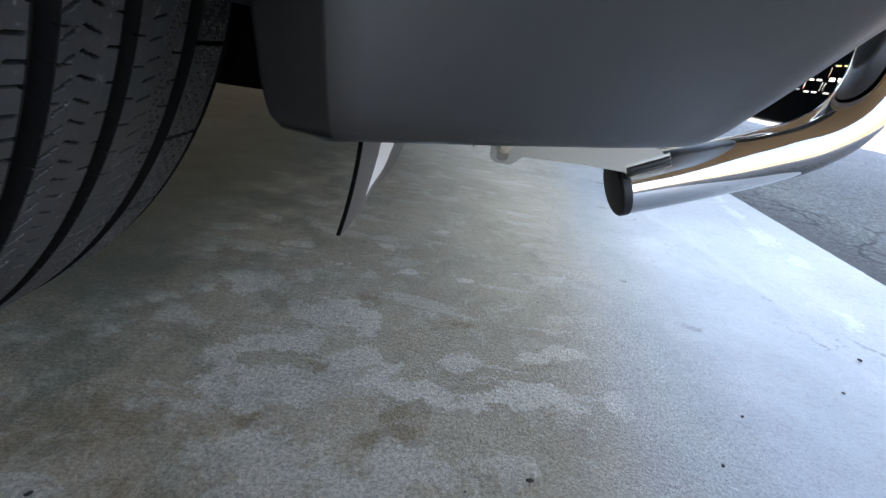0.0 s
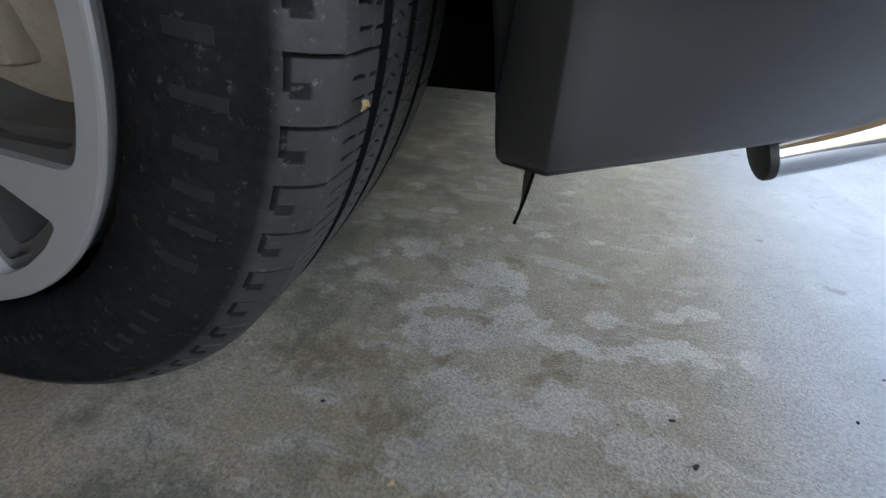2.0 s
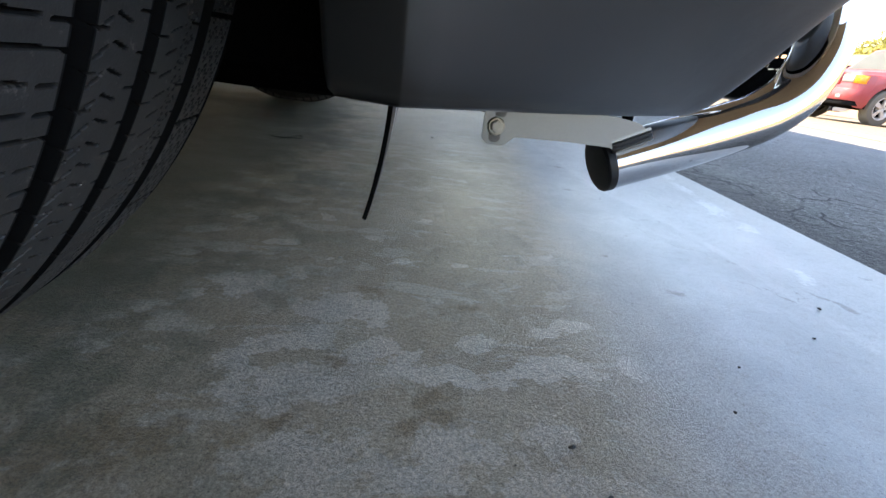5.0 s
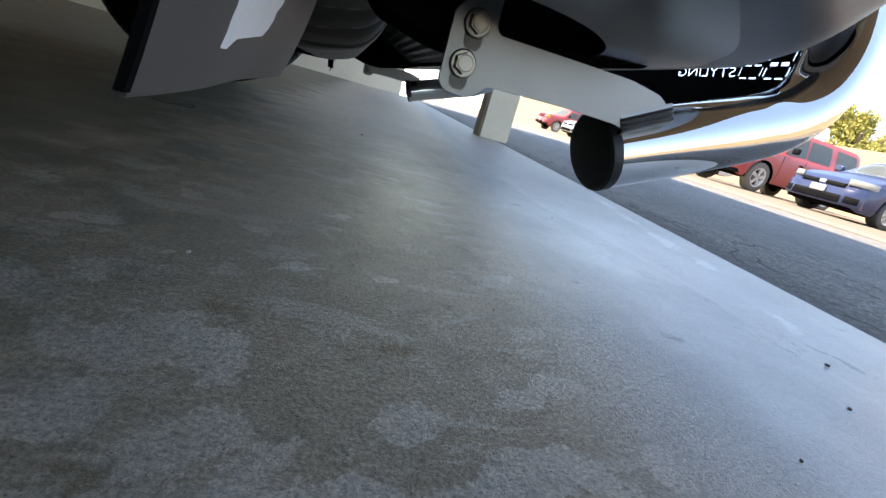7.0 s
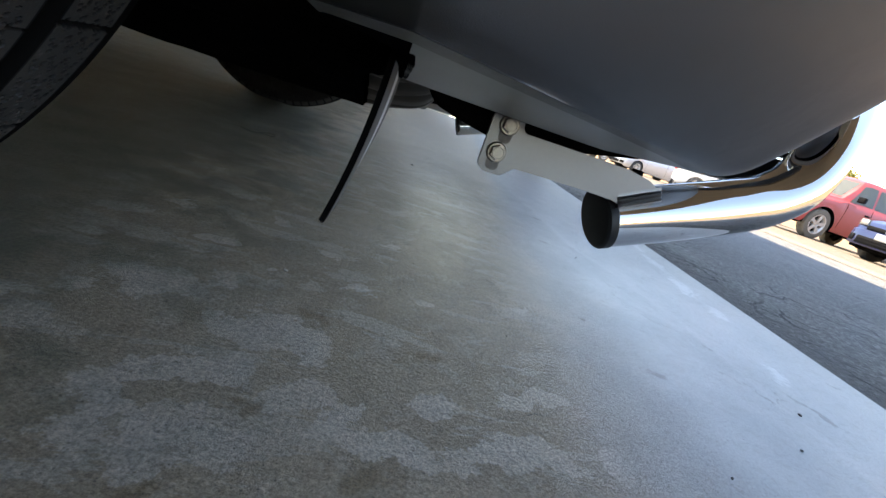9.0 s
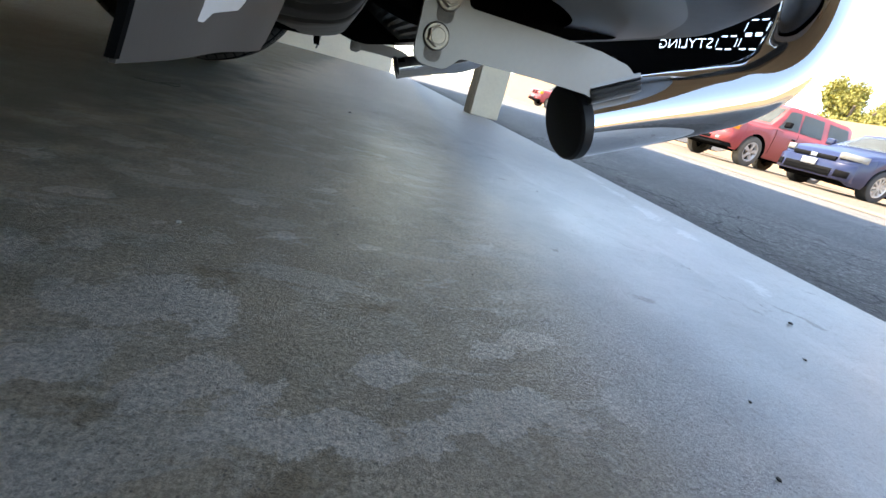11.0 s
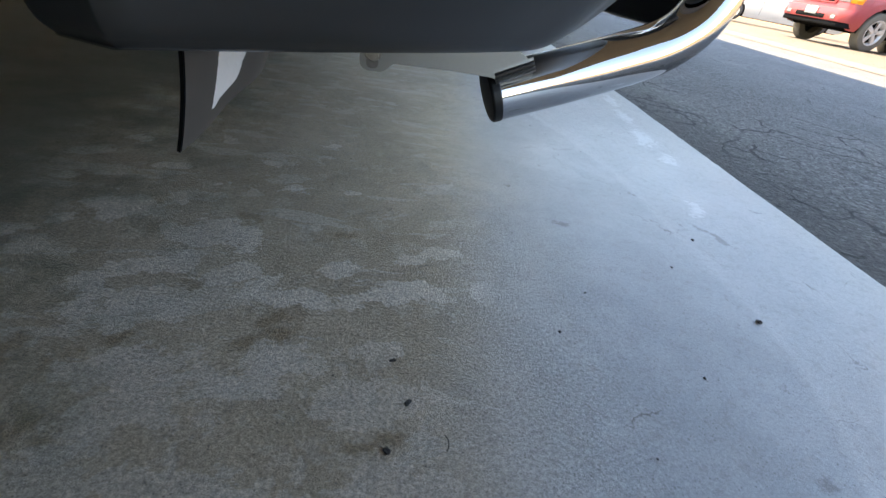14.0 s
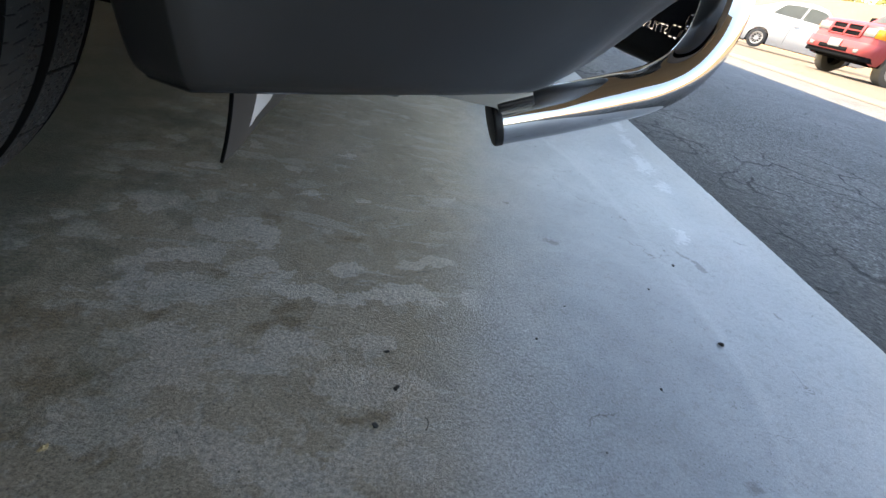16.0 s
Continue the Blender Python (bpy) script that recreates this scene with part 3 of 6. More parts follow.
FLAKES = [(0.80, 0.95, 0.055, 0.022, 1.3), (0.835, 1.12, 0.06, 0.018, 1.3), (0.79, 0.83, 0.03, 0.016, 1.2), (0.87, 1.28, 0.05, 0.016, 1.3), (0.70, 0.60, 0.03, 0.012, 0.9), (0.088, 0.528, 0.016, 0.007, -0.4)]
SPOTS5 = [(x, y, r, r * 0.7, 0.2) for x, y, r in SPOTS]


def blot(table, x, y):
    """How far inside the nearest of the blots a point lies: 1 in the middle, 0 on the rim, down to -1."""
    v = -1.0
    wx = x + 0.019 * noise.noise((x * 26, y * 26, 1.3)) + 0.009 * noise.noise((x * 75, y * 75, 7.1))
    wy = y + 0.010 * noise.noise((x * 26, y * 26, 5.7)) + 0.006 * noise.noise((x * 75, y * 75, 3.3))
    for px, py, a, b, turn in table:
        dx, dy = wx - px, wy - py
        if abs(dx) < 0.12 and abs(dy) < 0.12:
            c, s = math.cos(turn), math.sin(turn)
            q = ((dx * c + dy * s) / a) ** 2 + ((dy * c - dx * s) / b) ** 2
            v = max(v, 1.0 - math.sqrt(q))
    return v


def slab():
    """Concrete floor: a fine sheet where the camera is near, a coarse one round it."""
    bm = bmesh.new()
    layers = [(bm.verts.layers.float.new(n), t) for n, t in (("patch", PATCHES + SPOTS5), ("rust", RUST), ("scuff", SCUFFS), ("flake", FLAKES))]
    lane = bm.verts.layers.float.new("lane")
    xs = [-5.5, -3, -1.5, -0.8] + [-0.35 + 0.007 * i for i in range(128)]
    ys = [-4.0, -2, -1, -0.5] + [-0.05 + 0.007 * i for i in range(108)] + [0.72 + 0.014 * i for i in range(44)] + [1.5, 2.2, 3, 5, 9.0]
    step = [(0.0, 0.0), (0.600, 0.0), (0.616, -0.0008), (0.70, -0.0012), (0.745, -0.0018), (2.0, -0.003)]
    rows = []
    for y in ys:
        bow = 0.004 - 1.3 * min(0.30, max(0.0, 0.36 - y)) ** 2 - 0.5 * min(0.4, max(0.0, y - 0.62)) ** 2
        row = [bm.verts.new((x, y, 0)) for x in xs]
        far = edge_x(y)
        wob = 0.004 * noise.noise((y * 9, 0, 0)) + 0.0025 * noise.noise((y * 45, 3, 0))
        for k in range(1, 61):
            x = 0.539 + (far - 0.549) * k / 60
            row.append(bm.verts.new((x, y, lerp_table(step, x - bow))))
        row += [bm.verts.new((x, y, z)) for x, z in ((far - 0.003 + wob, -0.0045), (far + wob, -0.008), (far + 0.002 + wob, -0.2))]
        for v in row:
            v[lane] = v.co.x - bow
            for lay, table in layers:
                v[lay] = blot(table, v.co.x, y) if -0.4 < v.co.x < 0.9 and -0.1 <= y < 1.35 else -1.0
        rows.append(row)
    for a, b in zip(rows, rows[1:]):
        for i in range(len(a) - 1):
            bm.faces.new((a[i], a[i + 1], b[i + 1], b[i]))
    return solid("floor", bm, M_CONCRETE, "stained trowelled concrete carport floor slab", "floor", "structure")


slab()


def road():
    bm = bmesh.new()
    ds = [-0.05, 0.3, 0.8, 1.5, 2.5, 3.5, 5, 7, 9, 12, 16, 25, 60, 200]
    rows = []
    for y in [-150, -40, -15, -6, -2, 0, 1, 2, 3, 5, 8, 12, 18, 26, 40, 80, 200]:
        rows.append([(edge_x(min(max(y, -15), 26)) + d, y, ground_z(edge_x(y) + min(d, 16), y)) for d in ds])
    grid(bm, rows)
    bmesh.ops.reverse_faces(bm, faces=bm.faces[:])
    solid("road", bm, M_ASPHALT, "cracked worn asphalt drive beside the slab", "road", "structure")
    bm = bmesh.new()
    rows = [[(edge_x(y) + d, y, ground_z(edge_x(y) + d, y) + 0.006) for d in (4.3, 4.8, 5.2)] for y in (-15, -6, 0, 4, 8, 14, 22)]
    grid(bm, rows)
    bmesh.ops.reverse_faces(bm, faces=bm.faces[:])
    solid("road_gutter", bm, M_PALE, "pale sunlit concrete gutter strip in the asphalt", "gutter", "structure")


road()


def shell():
    bm = bmesh.new()
    box(bm, (-6, -4.2, -0.2), (-5.5, 9.2, 2.5))
    solid("wall_back", bm, M_WALL, "cream painted carport back wall", "wall", "structure", smooth=False)
    bm = bmesh.new()
    box(bm, (-5.5, 9.0, -0.2), (1.2, 9.2, 2.5))
    solid("wall_far", bm, M_WALL, "cream painted side wall with peeling foot", "wall", "structure", smooth=False)
    # unseen wall, added to hold light off the floor and tyre
    bm = bmesh.new()
    box(bm, (-5.5, -0.98, -0.2), (0.30, -0.85, 2.5))
    solid("wall_blocker", bm, M_BLOCKWALL, "unseen brown side wall that holds back light", "wall", "structure", smooth=False)
    bm = bmesh.new()
    lo = [(-6, -4.2), (edge_x(-4.2) + 1.5, -4.2), (edge_x(9.2) + 1.5, 9.2), (-6, 9.2)]
    a = [bm.verts.new((x, y, 2.5)) for x, y in lo]
    b = [bm.verts.new((x, y, 2.72)) for x, y in lo]
    bm.faces.new(a[::-1])
    bm.faces.new(b)
    for i in range(4):
        bm.faces.new((a[i], a[(i + 1) % 4], b[(i + 1) % 4], b[i]))
    solid("ceiling", bm, M_ROOF, "plain tan carport roof", "ceiling", "structure", smooth=False)


shell()


def post(y):
    t = thing("post", "cream painted boxed timber carport post on the slab edge", "post", (edge_x(y) - 0.05, y, 0))
    bm = bmesh.new()
    box(bm, (-0.09, -0.075, 0.0), (0.09, 0.075, 2.5), 0.004, 1)
    part("shaft", bm, M_POST, t)
    bm = bmesh.new()
    box(bm, (-0.094, -0.05, 0.01), (-0.09, 0.05, 2.49))
    part("face_board", bm, M_POST, t)
    return t


post(2.85)

# ---------- the parked SUV over the camera ----------
YC = 1.145  # the car's middle line; its rear points along +x
WX, WY, WZ, TYRE_R = -0.365, 0.256, 0.344, 0.352


PHASE = 0.08


def tyre_mesh(name="tyre", pitches=72, per=40, step=0.0013):
    """Tyre round the y axis, outer face to -y, with grooves, blocks and sipes in the tread."""
    cols = [(-0.097, 0.2555), (-0.1045, 0.2575), (-0.111, 0.2645), (-0.1152, 0.277), (-0.1172, 0.290), (-0.1162, 0.303), (-0.1154, 0.305), (-0.1125, 0.3165), (-0.1088, 0.3265)]
    for i in range(int(round(0.2132 / step)) + 1):
        y = -0.1066 + step * i
        a = max(0.0, abs(y) - 0.086)
        cols.append((y, TYRE_R - 0.25 * y * y - 20 * a * a - 0.3 * a))
    cols += [(-y, r) for y, r in cols[:9][::-1]]
    Y, R = np.array([c[0] for c in cols]), np.array([c[1] for c in cols])
    n = pitches * per
    th = np.arange(n) * 2 * np.pi / n
    ph = (np.arange(n) % per)[:, None] / per
    turn = (np.arange(n) // per)[:, None]
    y = Y[None, :]
    dep = np.zeros((n, len(Y)))
    thin = max(0.016, 0.51 / per)

    def cut(mask, d):
        np.maximum(dep, np.where(mask, d, 0.0), out=dep)

    for gy, half in ((-0.043, 0.0042), (-0.002, 0.0044), (0.044, 0.0042), (0.0855, 0.0024)):
        cut(np.abs(y - gy) < half, 0.0075)
    # outer shoulder: cross grooves that turn down the rim into a shallow pocket, two rows of short sipes
    slant = (ph + 0.9 * (y + 0.1) + PHASE) % 1.0
    cut((slant < 0.042) & (y > -0.1066) & (y < -0.047), 0.0042)
    cut((slant < 0.035) & (y >= -0.047) & (y < -0.041), 0.003)
    cut((slant > 0.55) & (y > -0.1056) & (y < -0.1040), 0.0016)
    pocket = (np.abs(slant - 0.55) / 0.12) ** 4 + (np.abs(y + 0.1015) / 0.0038) ** 4 < 1.0
    cut(pocket, 0.0006)
    for k, y0, y1 in ((0.33, -0.074, -0.060), (0.31, -0.056, -0.048), (0.66, -0.076, -0.062), (0.64, -0.058, -0.050)):
        cut((np.abs(slant - k) < thin * 1.6) & (y > y0) & (y < y1), 0.0030)
    # middle ribs: thin notches from the grooves, leaning sipes between
    for k, y0, y1 in ((0.15, -0.040, -0.030), (0.62, -0.040, -0.033), (0.40, -0.014, -0.005), (0.88, -0.011, -0.005), (0.10, 0.001, 0.011), (0.58, 0.001, 0.008), (0.33, 0.031, 0.041), (0.83, 0.034, 0.041)):
        cut((np.abs(ph - k) < thin) & (y > y0) & (y < y1), 0.0030)
    for k in (0.05, 0.38, 0.72):
        cut((np.abs(((ph + 11 * y) % 1.0) - k) < thin) & (y > -0.027) & (y < -0.017), 0.0022)
        cut((np.abs(((ph - 26 * y) % 1.0) - k) < thin * 1.6) & (y > -0.036) & (y < -0.029), 0.0020)
        cut((np.abs(((ph - 10 * y) % 1.0) - k) < thin) & (y > 0.012) & (y < 0.022), 0.0022)
        zig = 0.08 * np.arcsin(np.sin(y * 1100))
        cut((np.abs(((ph + zig) % 1.0) - k) < thin * 1.4) & (y > 0.024) & (y < 0.034), 0.0024)
    wave = (ph + 0.09 * np.arcsin(np.sin(y * 700))) % 1.0
    for k in (0.20, 0.52, 0.84):
        cut((np.abs(wave - k) < thin * 1.7) & (y > 0.053) & (y < 0.078), 0.0026)
    cut((np.abs(ph - 0.5) < 0.03) & (y > 0.050) & (y < 0.083) & (turn % 2 == 0), 0.0035)
    cut((np.abs(ph - 0.5) < 0.035) & (y > 0.089) & (y < 0.106), 0.0035)
    dep[:, :9] = 0.0
    dep[:, -9:] = 0.0
    rad = R[None, :] - dep
    V = np.stack([rad * np.cos(th)[:, None], np.broadcast_to(y, rad.shape), rad * np.sin(th)[:, None]], -1)
    nc = len(Y)
    i, j = np.meshgrid(np.arange(n), np.arange(nc - 1), indexing="ij")
    i2 = (i + 1) % n
    F = np.stack([i * nc + j, i2 * nc + j, i2 * nc + j + 1, i * nc + j + 1], -1).reshape(-1, 4)
    me = bpy.data.meshes.new(name)
    me.from_pydata(V.reshape(-1, 3), [], F)
    # groove shade painted by depth: deep cuts and their rims go black
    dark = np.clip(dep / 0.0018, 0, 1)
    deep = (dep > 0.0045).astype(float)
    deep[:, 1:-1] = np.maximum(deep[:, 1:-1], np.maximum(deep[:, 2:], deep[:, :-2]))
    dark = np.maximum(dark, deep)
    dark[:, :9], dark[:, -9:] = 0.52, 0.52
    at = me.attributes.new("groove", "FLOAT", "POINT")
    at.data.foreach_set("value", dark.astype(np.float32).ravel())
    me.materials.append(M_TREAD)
    me.shade_smooth()
    me.set_sharp_from_angle(angle=radians(40))
    return me


TYRE = tyre_mesh()
TYRE_PLAIN = tyre_mesh("tyre_plain", 72, 10, 0.004)


SIDEWALL = [(0.2555, -0.097), (0.2575, -0.1045), (0.2645, -0.111), (0.277, -0.1152), (0.290, -0.1172), (0.303, -0.1162), (0.3165, -0.1125), (0.3265, -0.1088)]


def wall_bar(bm, r0, r1, a0, a1, proud=0.0006, n=4):
    """A low raised bar that follows the bulge of the sidewall."""
    rs = [r0 + (r1 - r0) * k / 3 for k in range(4)]
    sec = [(r0, lerp_table(SIDEWALL, r0) + 0.001)] + [(r, lerp_table(SIDEWALL, r) - proud) for r in rs] + [(r1, lerp_table(SIDEWALL, r1) + 0.001)]
    rows = []
    for k in range(n + 1):
        a = radians(a0 + (a1 - a0) * k / n)
        rows.append([(r * math.cos(a), y, r * math.sin(a)) for r, y in sec])
    vs = grid(bm, rows)
    bm.faces.new(vs[0])
    bm.faces.new(vs[-1])
    bmesh.ops.recalc_face_normals(bm, faces=bm.faces[:])


def spoke(bm, ang, r0, r1, w0, w1, y0, y1, bow=0.0):
    ca, sa = math.cos(ang), math.sin(ang)
    rows = []
    for k in range(7):
        u = k / 6
        r, w = r0 + (r1 - r0) * u, (w0 + (w1 - w0) * u * u) / 2
        yy = y0 + bow * (1 - u) ** 2
        pts = [(r, -w, yy), (r, w, yy), (r, w, y1), (r, -w, y1)]
        rows.append([(p[0] * ca - p[1] * sa, p[2], p[0] * sa + p[1] * ca) for p in pts])
    vs = grid(bm, rows, closed_v=True)
    bm.faces.new(vs[0][::-1])
    bm.faces.new(vs[-1])


def polar_loop(pts, r, n=5):
    """Rounded closed outline from (radius, degrees)."""
    return rounded([(q * math.cos(radians(a)), q * math.sin(radians(a))) for q, a in pts], r, n)


def wheel_plate(shrink, outer, y_face, depth, bow):
    """Disc with five forked spokes: large openings between them, a small one in each fork."""
    bm = bmesh.new()

    def loop(pts):
        vs = [bm.verts.new((x, y_face + bow * max(0.0, 1 - math.hypot(x, z) / 0.236) ** 1.5, z)) for x, z in pts]
        return [bm.edges.new((vs[i], vs[(i + 1) % len(vs)])) for i in range(len(vs))]

    edges = loop([(outer * math.cos(2 * math.pi * k / 120), outer * math.sin(2 * math.pi * k / 120)) for k in range(120)])
    e = shrink
    for k in range(5):
        c = -54.5 + 72 * k
        g = math.degrees(e / 0.22)
        big = [(0.236 - e, c + 22.5 + g), (0.2375 - e, c + 29), (0.2375 - e, c + 36), (0.2375 - e, c + 43), (0.236 - e, c + 49.5 - g), (0.178, c + 60 - 1.4 * g), (0.100 + e, c + 56 - 2 * g), (0.080 + e, c + 36), (0.100 + e, c + 16 + 2 * g), (0.178, c + 12 + 1.4 * g)]
        edges += loop(polar_loop(big, 0.012))
        small = [(0.233 - e, c - 11 + g), (0.2345 - e, c - 4), (0.2345 - e, c + 4), (0.233 - e, c + 11 - g), (0.128 + 3 * e, c + 1), (0.128 + 3 * e, c - 1)]
        edges += loop(polar_loop(small, 0.007))
    bmesh.ops.triangle_fill(bm, edges=edges, use_beauty=True)
    ret = bmesh.ops.extrude_face_region(bm, geom=bm.faces[:])
    bmesh.ops.translate(bm, verts=[v for v in ret["geom"] if isinstance(v, bmesh.types.BMVert)], vec=(0, depth, 0))
    bmesh.ops.recalc_face_normals(bm, faces=bm.faces[:])
    return bm


def rim_meshes():
    bm = wheel_plate(0.0, 0.2485, -0.1066, 0.010, 0.030)
    lathe(bm, [(0.236, -0.090), (0.2465, -0.097), (0.2508, -0.1015), (0.2512, -0.1045), (0.2500, -0.1062), (0.2484, -0.1066)], 200)
    lathe(bm, [(0.002, -0.083), (0.040, -0.083), (0.052, -0.079), (0.056, -0.070)], 48)
    bmesh.ops.recalc_face_normals(bm, faces=bm.faces[:])
    face = to_mesh("rim", bm, M_ALLOY, angle=30)
    bm = wheel_plate(0.0065, 0.246, -0.1010, 0.010, 0.030)
    b2 = wheel_plate(0.0125, 0.244, -0.0935, 0.045, 0.030)
    tmp = bpy.data.meshes.new("tmp")
    b2.to_mesh(tmp)
    b2.free()
    bm.from_mesh(tmp)
    bpy.data.meshes.remove(tmp)
    lathe(bm, [(0.240, -0.098), (0.226, -0.088), (0.216, -0.06), (0.212, 0.02), (0.215, 0.08), (0.236, 0.098)], 96)
    bmesh.ops.recalc_face_normals(bm, faces=bm.faces[:])
    barrel = to_mesh("rim_barrel", bm, M_ALLOYDARK, angle=30)
    return face, barrel


RIM, BARREL = rim_meshes()

suv = thing("suv", "dark grey SUV with plastic cladding, chrome rear guard, parked on concrete", "car", (-1.6, YC, 0))


def mount(ob, parent=suv):
    """Keep world coordinates under a parent."""
    ob.parent = parent
    ob.matrix_parent_inverse = parent.matrix_world.inverted()
    return ob


def suv_part(name, bm, mat, label="", parent=suv, smooth=True, angle=35):
    ob = new(name, to_mesh(name, bm, mat, smooth, angle))
    if label:
        ob["label"] = label
    if parent is suv:
        return mount(ob)
    ob.parent = parent
    ob.matrix_parent_inverse = Matrix.Identity(4)
    return ob


def wheel(x, y, turn, detail):
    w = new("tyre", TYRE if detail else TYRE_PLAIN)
    w.matrix_world = pose(x, y, WZ, 0, 0, turn)
    w["label"] = "dusty black all-season tyre with deep tread"
    mount(w)
    for nm, me, lab in (("rim", RIM, "machined alloy wheel face"), ("rim_barrel", BARREL, "dark grey painted wheel barrel")):
        r = new(nm, me)
        r.parent = w
        r["label"] = lab
    bm = bmesh.new()
    lathe(bm, [(0.06, -0.012), (0.165, -0.012), (0.168, -0.006), (0.168, 0.006), (0.165, 0.012), (0.06, 0.012)], 64)
    part("brake_disc", bm, M_STEEL, w, "worn steel brake disc")
    bm = bmesh.new()
    lathe(bm, [(0.05, 0.030), (0.12, 0.028), (0.19, 0.034), (0.206, 0.040), (0.206, 0.046), (0.05, 0.042)], 64)
    bmesh.ops.recalc_face_normals(bm, faces=bm.faces[:])
    part("dust_shield", bm, M_UNDER, w, "black pressed dust shield")
    if detail:
        bm = bmesh.new()
        rows = []
        for k in range(9):
            a = radians(-50 + 4.6 * k)
            c, s = math.cos(a), math.sin(a)
            sw = 0.012 * math.sin(math.pi * k / 8)
            rows.append([(r * c, yy, r * s) for r, yy in ((0.105, -0.055 - sw), (0.150, -0.062 - sw), (0.186, -0.050), (0.190, -0.01), (0.188, 0.03), (0.12, 0.03))])
        vs = grid(bm, rows, closed_v=True)
        bm.faces.new(vs[0][::-1])
        bm.faces.new(vs[-1])
        box(bm, (0.105, -0.078, -0.085), (0.150, -0.055, -0.050), 0.006)
        bmesh.ops.recalc_face_normals(bm, faces=bm.faces[:])
        part("brake_caliper", bm, M_CALIPER, w, "tarnished cast brake caliper")
        # raised marks worn down to plain bars
        for mid, r0, r1, wide in ((-1.5, 0.290, 0.322, 5.2), (-6.6, 0.290, 0.316, 1.2), (-10.0, 0.290, 0.316, 3.6), (-14.6, 0.290, 0.320, 3.2), (-18.8, 0.290, 0.316, 3.4), (-23.0, 0.290, 0.316, 3.6),
                                              (-27.4, 0.290, 0.320, 3.0), (-32.4, 0.290, 0.316, 4.2), (-39.6, 0.294, 0.312, 3.0), (-43.4, 0.294, 0.312, 2.8), (-47.0, 0.294, 0.312, 2.8), (-50.6, 0.294, 0.312, 2.8), (-54.2, 0.294, 0.312, 2.8),
                                              (-66, 0.272, 0.284, 1.6), (-68, 0.272, 0.284, 1.2), (-70, 0.272, 0.284, 1.6), (-72.2, 0.272, 0.284, 1.8), (-74.4, 0.272, 0.284, 1.2), (-78, 0.274, 0.284, 1.6)):
            bm = bmesh.new()
            wall_bar(bm, r0 + 0.004, r1 - 0.004, mid - 0.16 * wide, mid + 0.16 * wide, 0.0004)
            part("raised_mark", bm, M_SIDEWALL_TEXT, w, smooth=False)
    return w


wheel(WX, WY, 0, True)
wheel(WX, 2 * YC - WY, 180, False)
wheel(WX - 2.7, WY, 0, False)
wheel(WX - 2.7, 2 * YC - WY, 180, False)

# bumper: levels of the outline from the near wheel arch round to the middle line
BUMPER = [
    [(0.068, 0.445, 0.206), (0.160, 0.441, 0.206), (0.235, 0.470, 0.207), (0.275, 0.560, 0.209), (0.290, 0.80, 0.212), (0.290, YC, 0.212)],
    [(0.068, 0.2565, 0.2125), (0.150, 0.309, 0.2125), (0.245, 0.382, 0.2130), (0.304, 0.452, 0.2140), (0.330, 0.58, 0.216), (0.333, YC, 0.216)],
    [(0.068, 0.2365, 0.2150), (0.155, 0.292, 0.2160), (0.255, 0.361, 0.2175), (0.320, 0.424, 0.2200), (0.350, 0.56, 0.224), (0.356, YC, 0.224)],
    [(0.068, 0.2260, 0.235), (0.170, 0.283, 0.237), (0.280, 0.358, 0.240), (0.344, 0.412, 0.248), (0.384, 0.54, 0.256), (0.396, YC, 0.258)],
    [(0.067, 0.213, 0.296), (0.182, 0.249, 0.300), (0.300, 0.314, 0.304), (0.376, 0.379, 0.310), (0.432, 0.52, 0.318), (0.460, YC, 0.322)],
    [(0.065, 0.2060, 0.318), (0.183, 0.2310, 0.321), (0.306, 0.2940, 0.324), (0.390, 0.365, 0.330), (0.450, 0.51, 0.338), (0.484, YC, 0.342)],
    [(0.062, 0.2045, 0.332), (0.184, 0.2265, 0.334), (0.309, 0.2880, 0.337), (0.397, 0.358, 0.342), (0.460, 0.50, 0.350), (0.498, YC, 0.354)],
    [(0.058, 0.2065, 0.360), (0.183, 0.2280, 0.361), (0.308, 0.2880, 0.363), (0.396, 0.359, 0.366), (0.459, 0.50, 0.374), (0.498, YC, 0.378)],
    [(0.045, 0.2200, 0.480), (0.178, 0.2390, 0.480), (0.300, 0.2960, 0.480), (0.388, 0.368, 0.480), (0.448, 0.51, 0.480), (0.488, YC, 0.480)],
    [(0.030, 0.2500, 0.620), (0.168, 0.2650, 0.620), (0.285, 0.3150, 0.620), (0.365, 0.382, 0.620), (0.420, 0.52, 0.620), (0.455, YC, 0.620)],
]


ARCH_FRONT = [(0.2125, 0.0400), (0.2140, 0.0370), (0.2165, 0.0358), (0.226, 0.0350), (0.240, 0.0345), (0.285, 0.030), (0.316, 0.0265), (0.36, 0.016), (0.48, 0.001), (0.62, -0.017)]


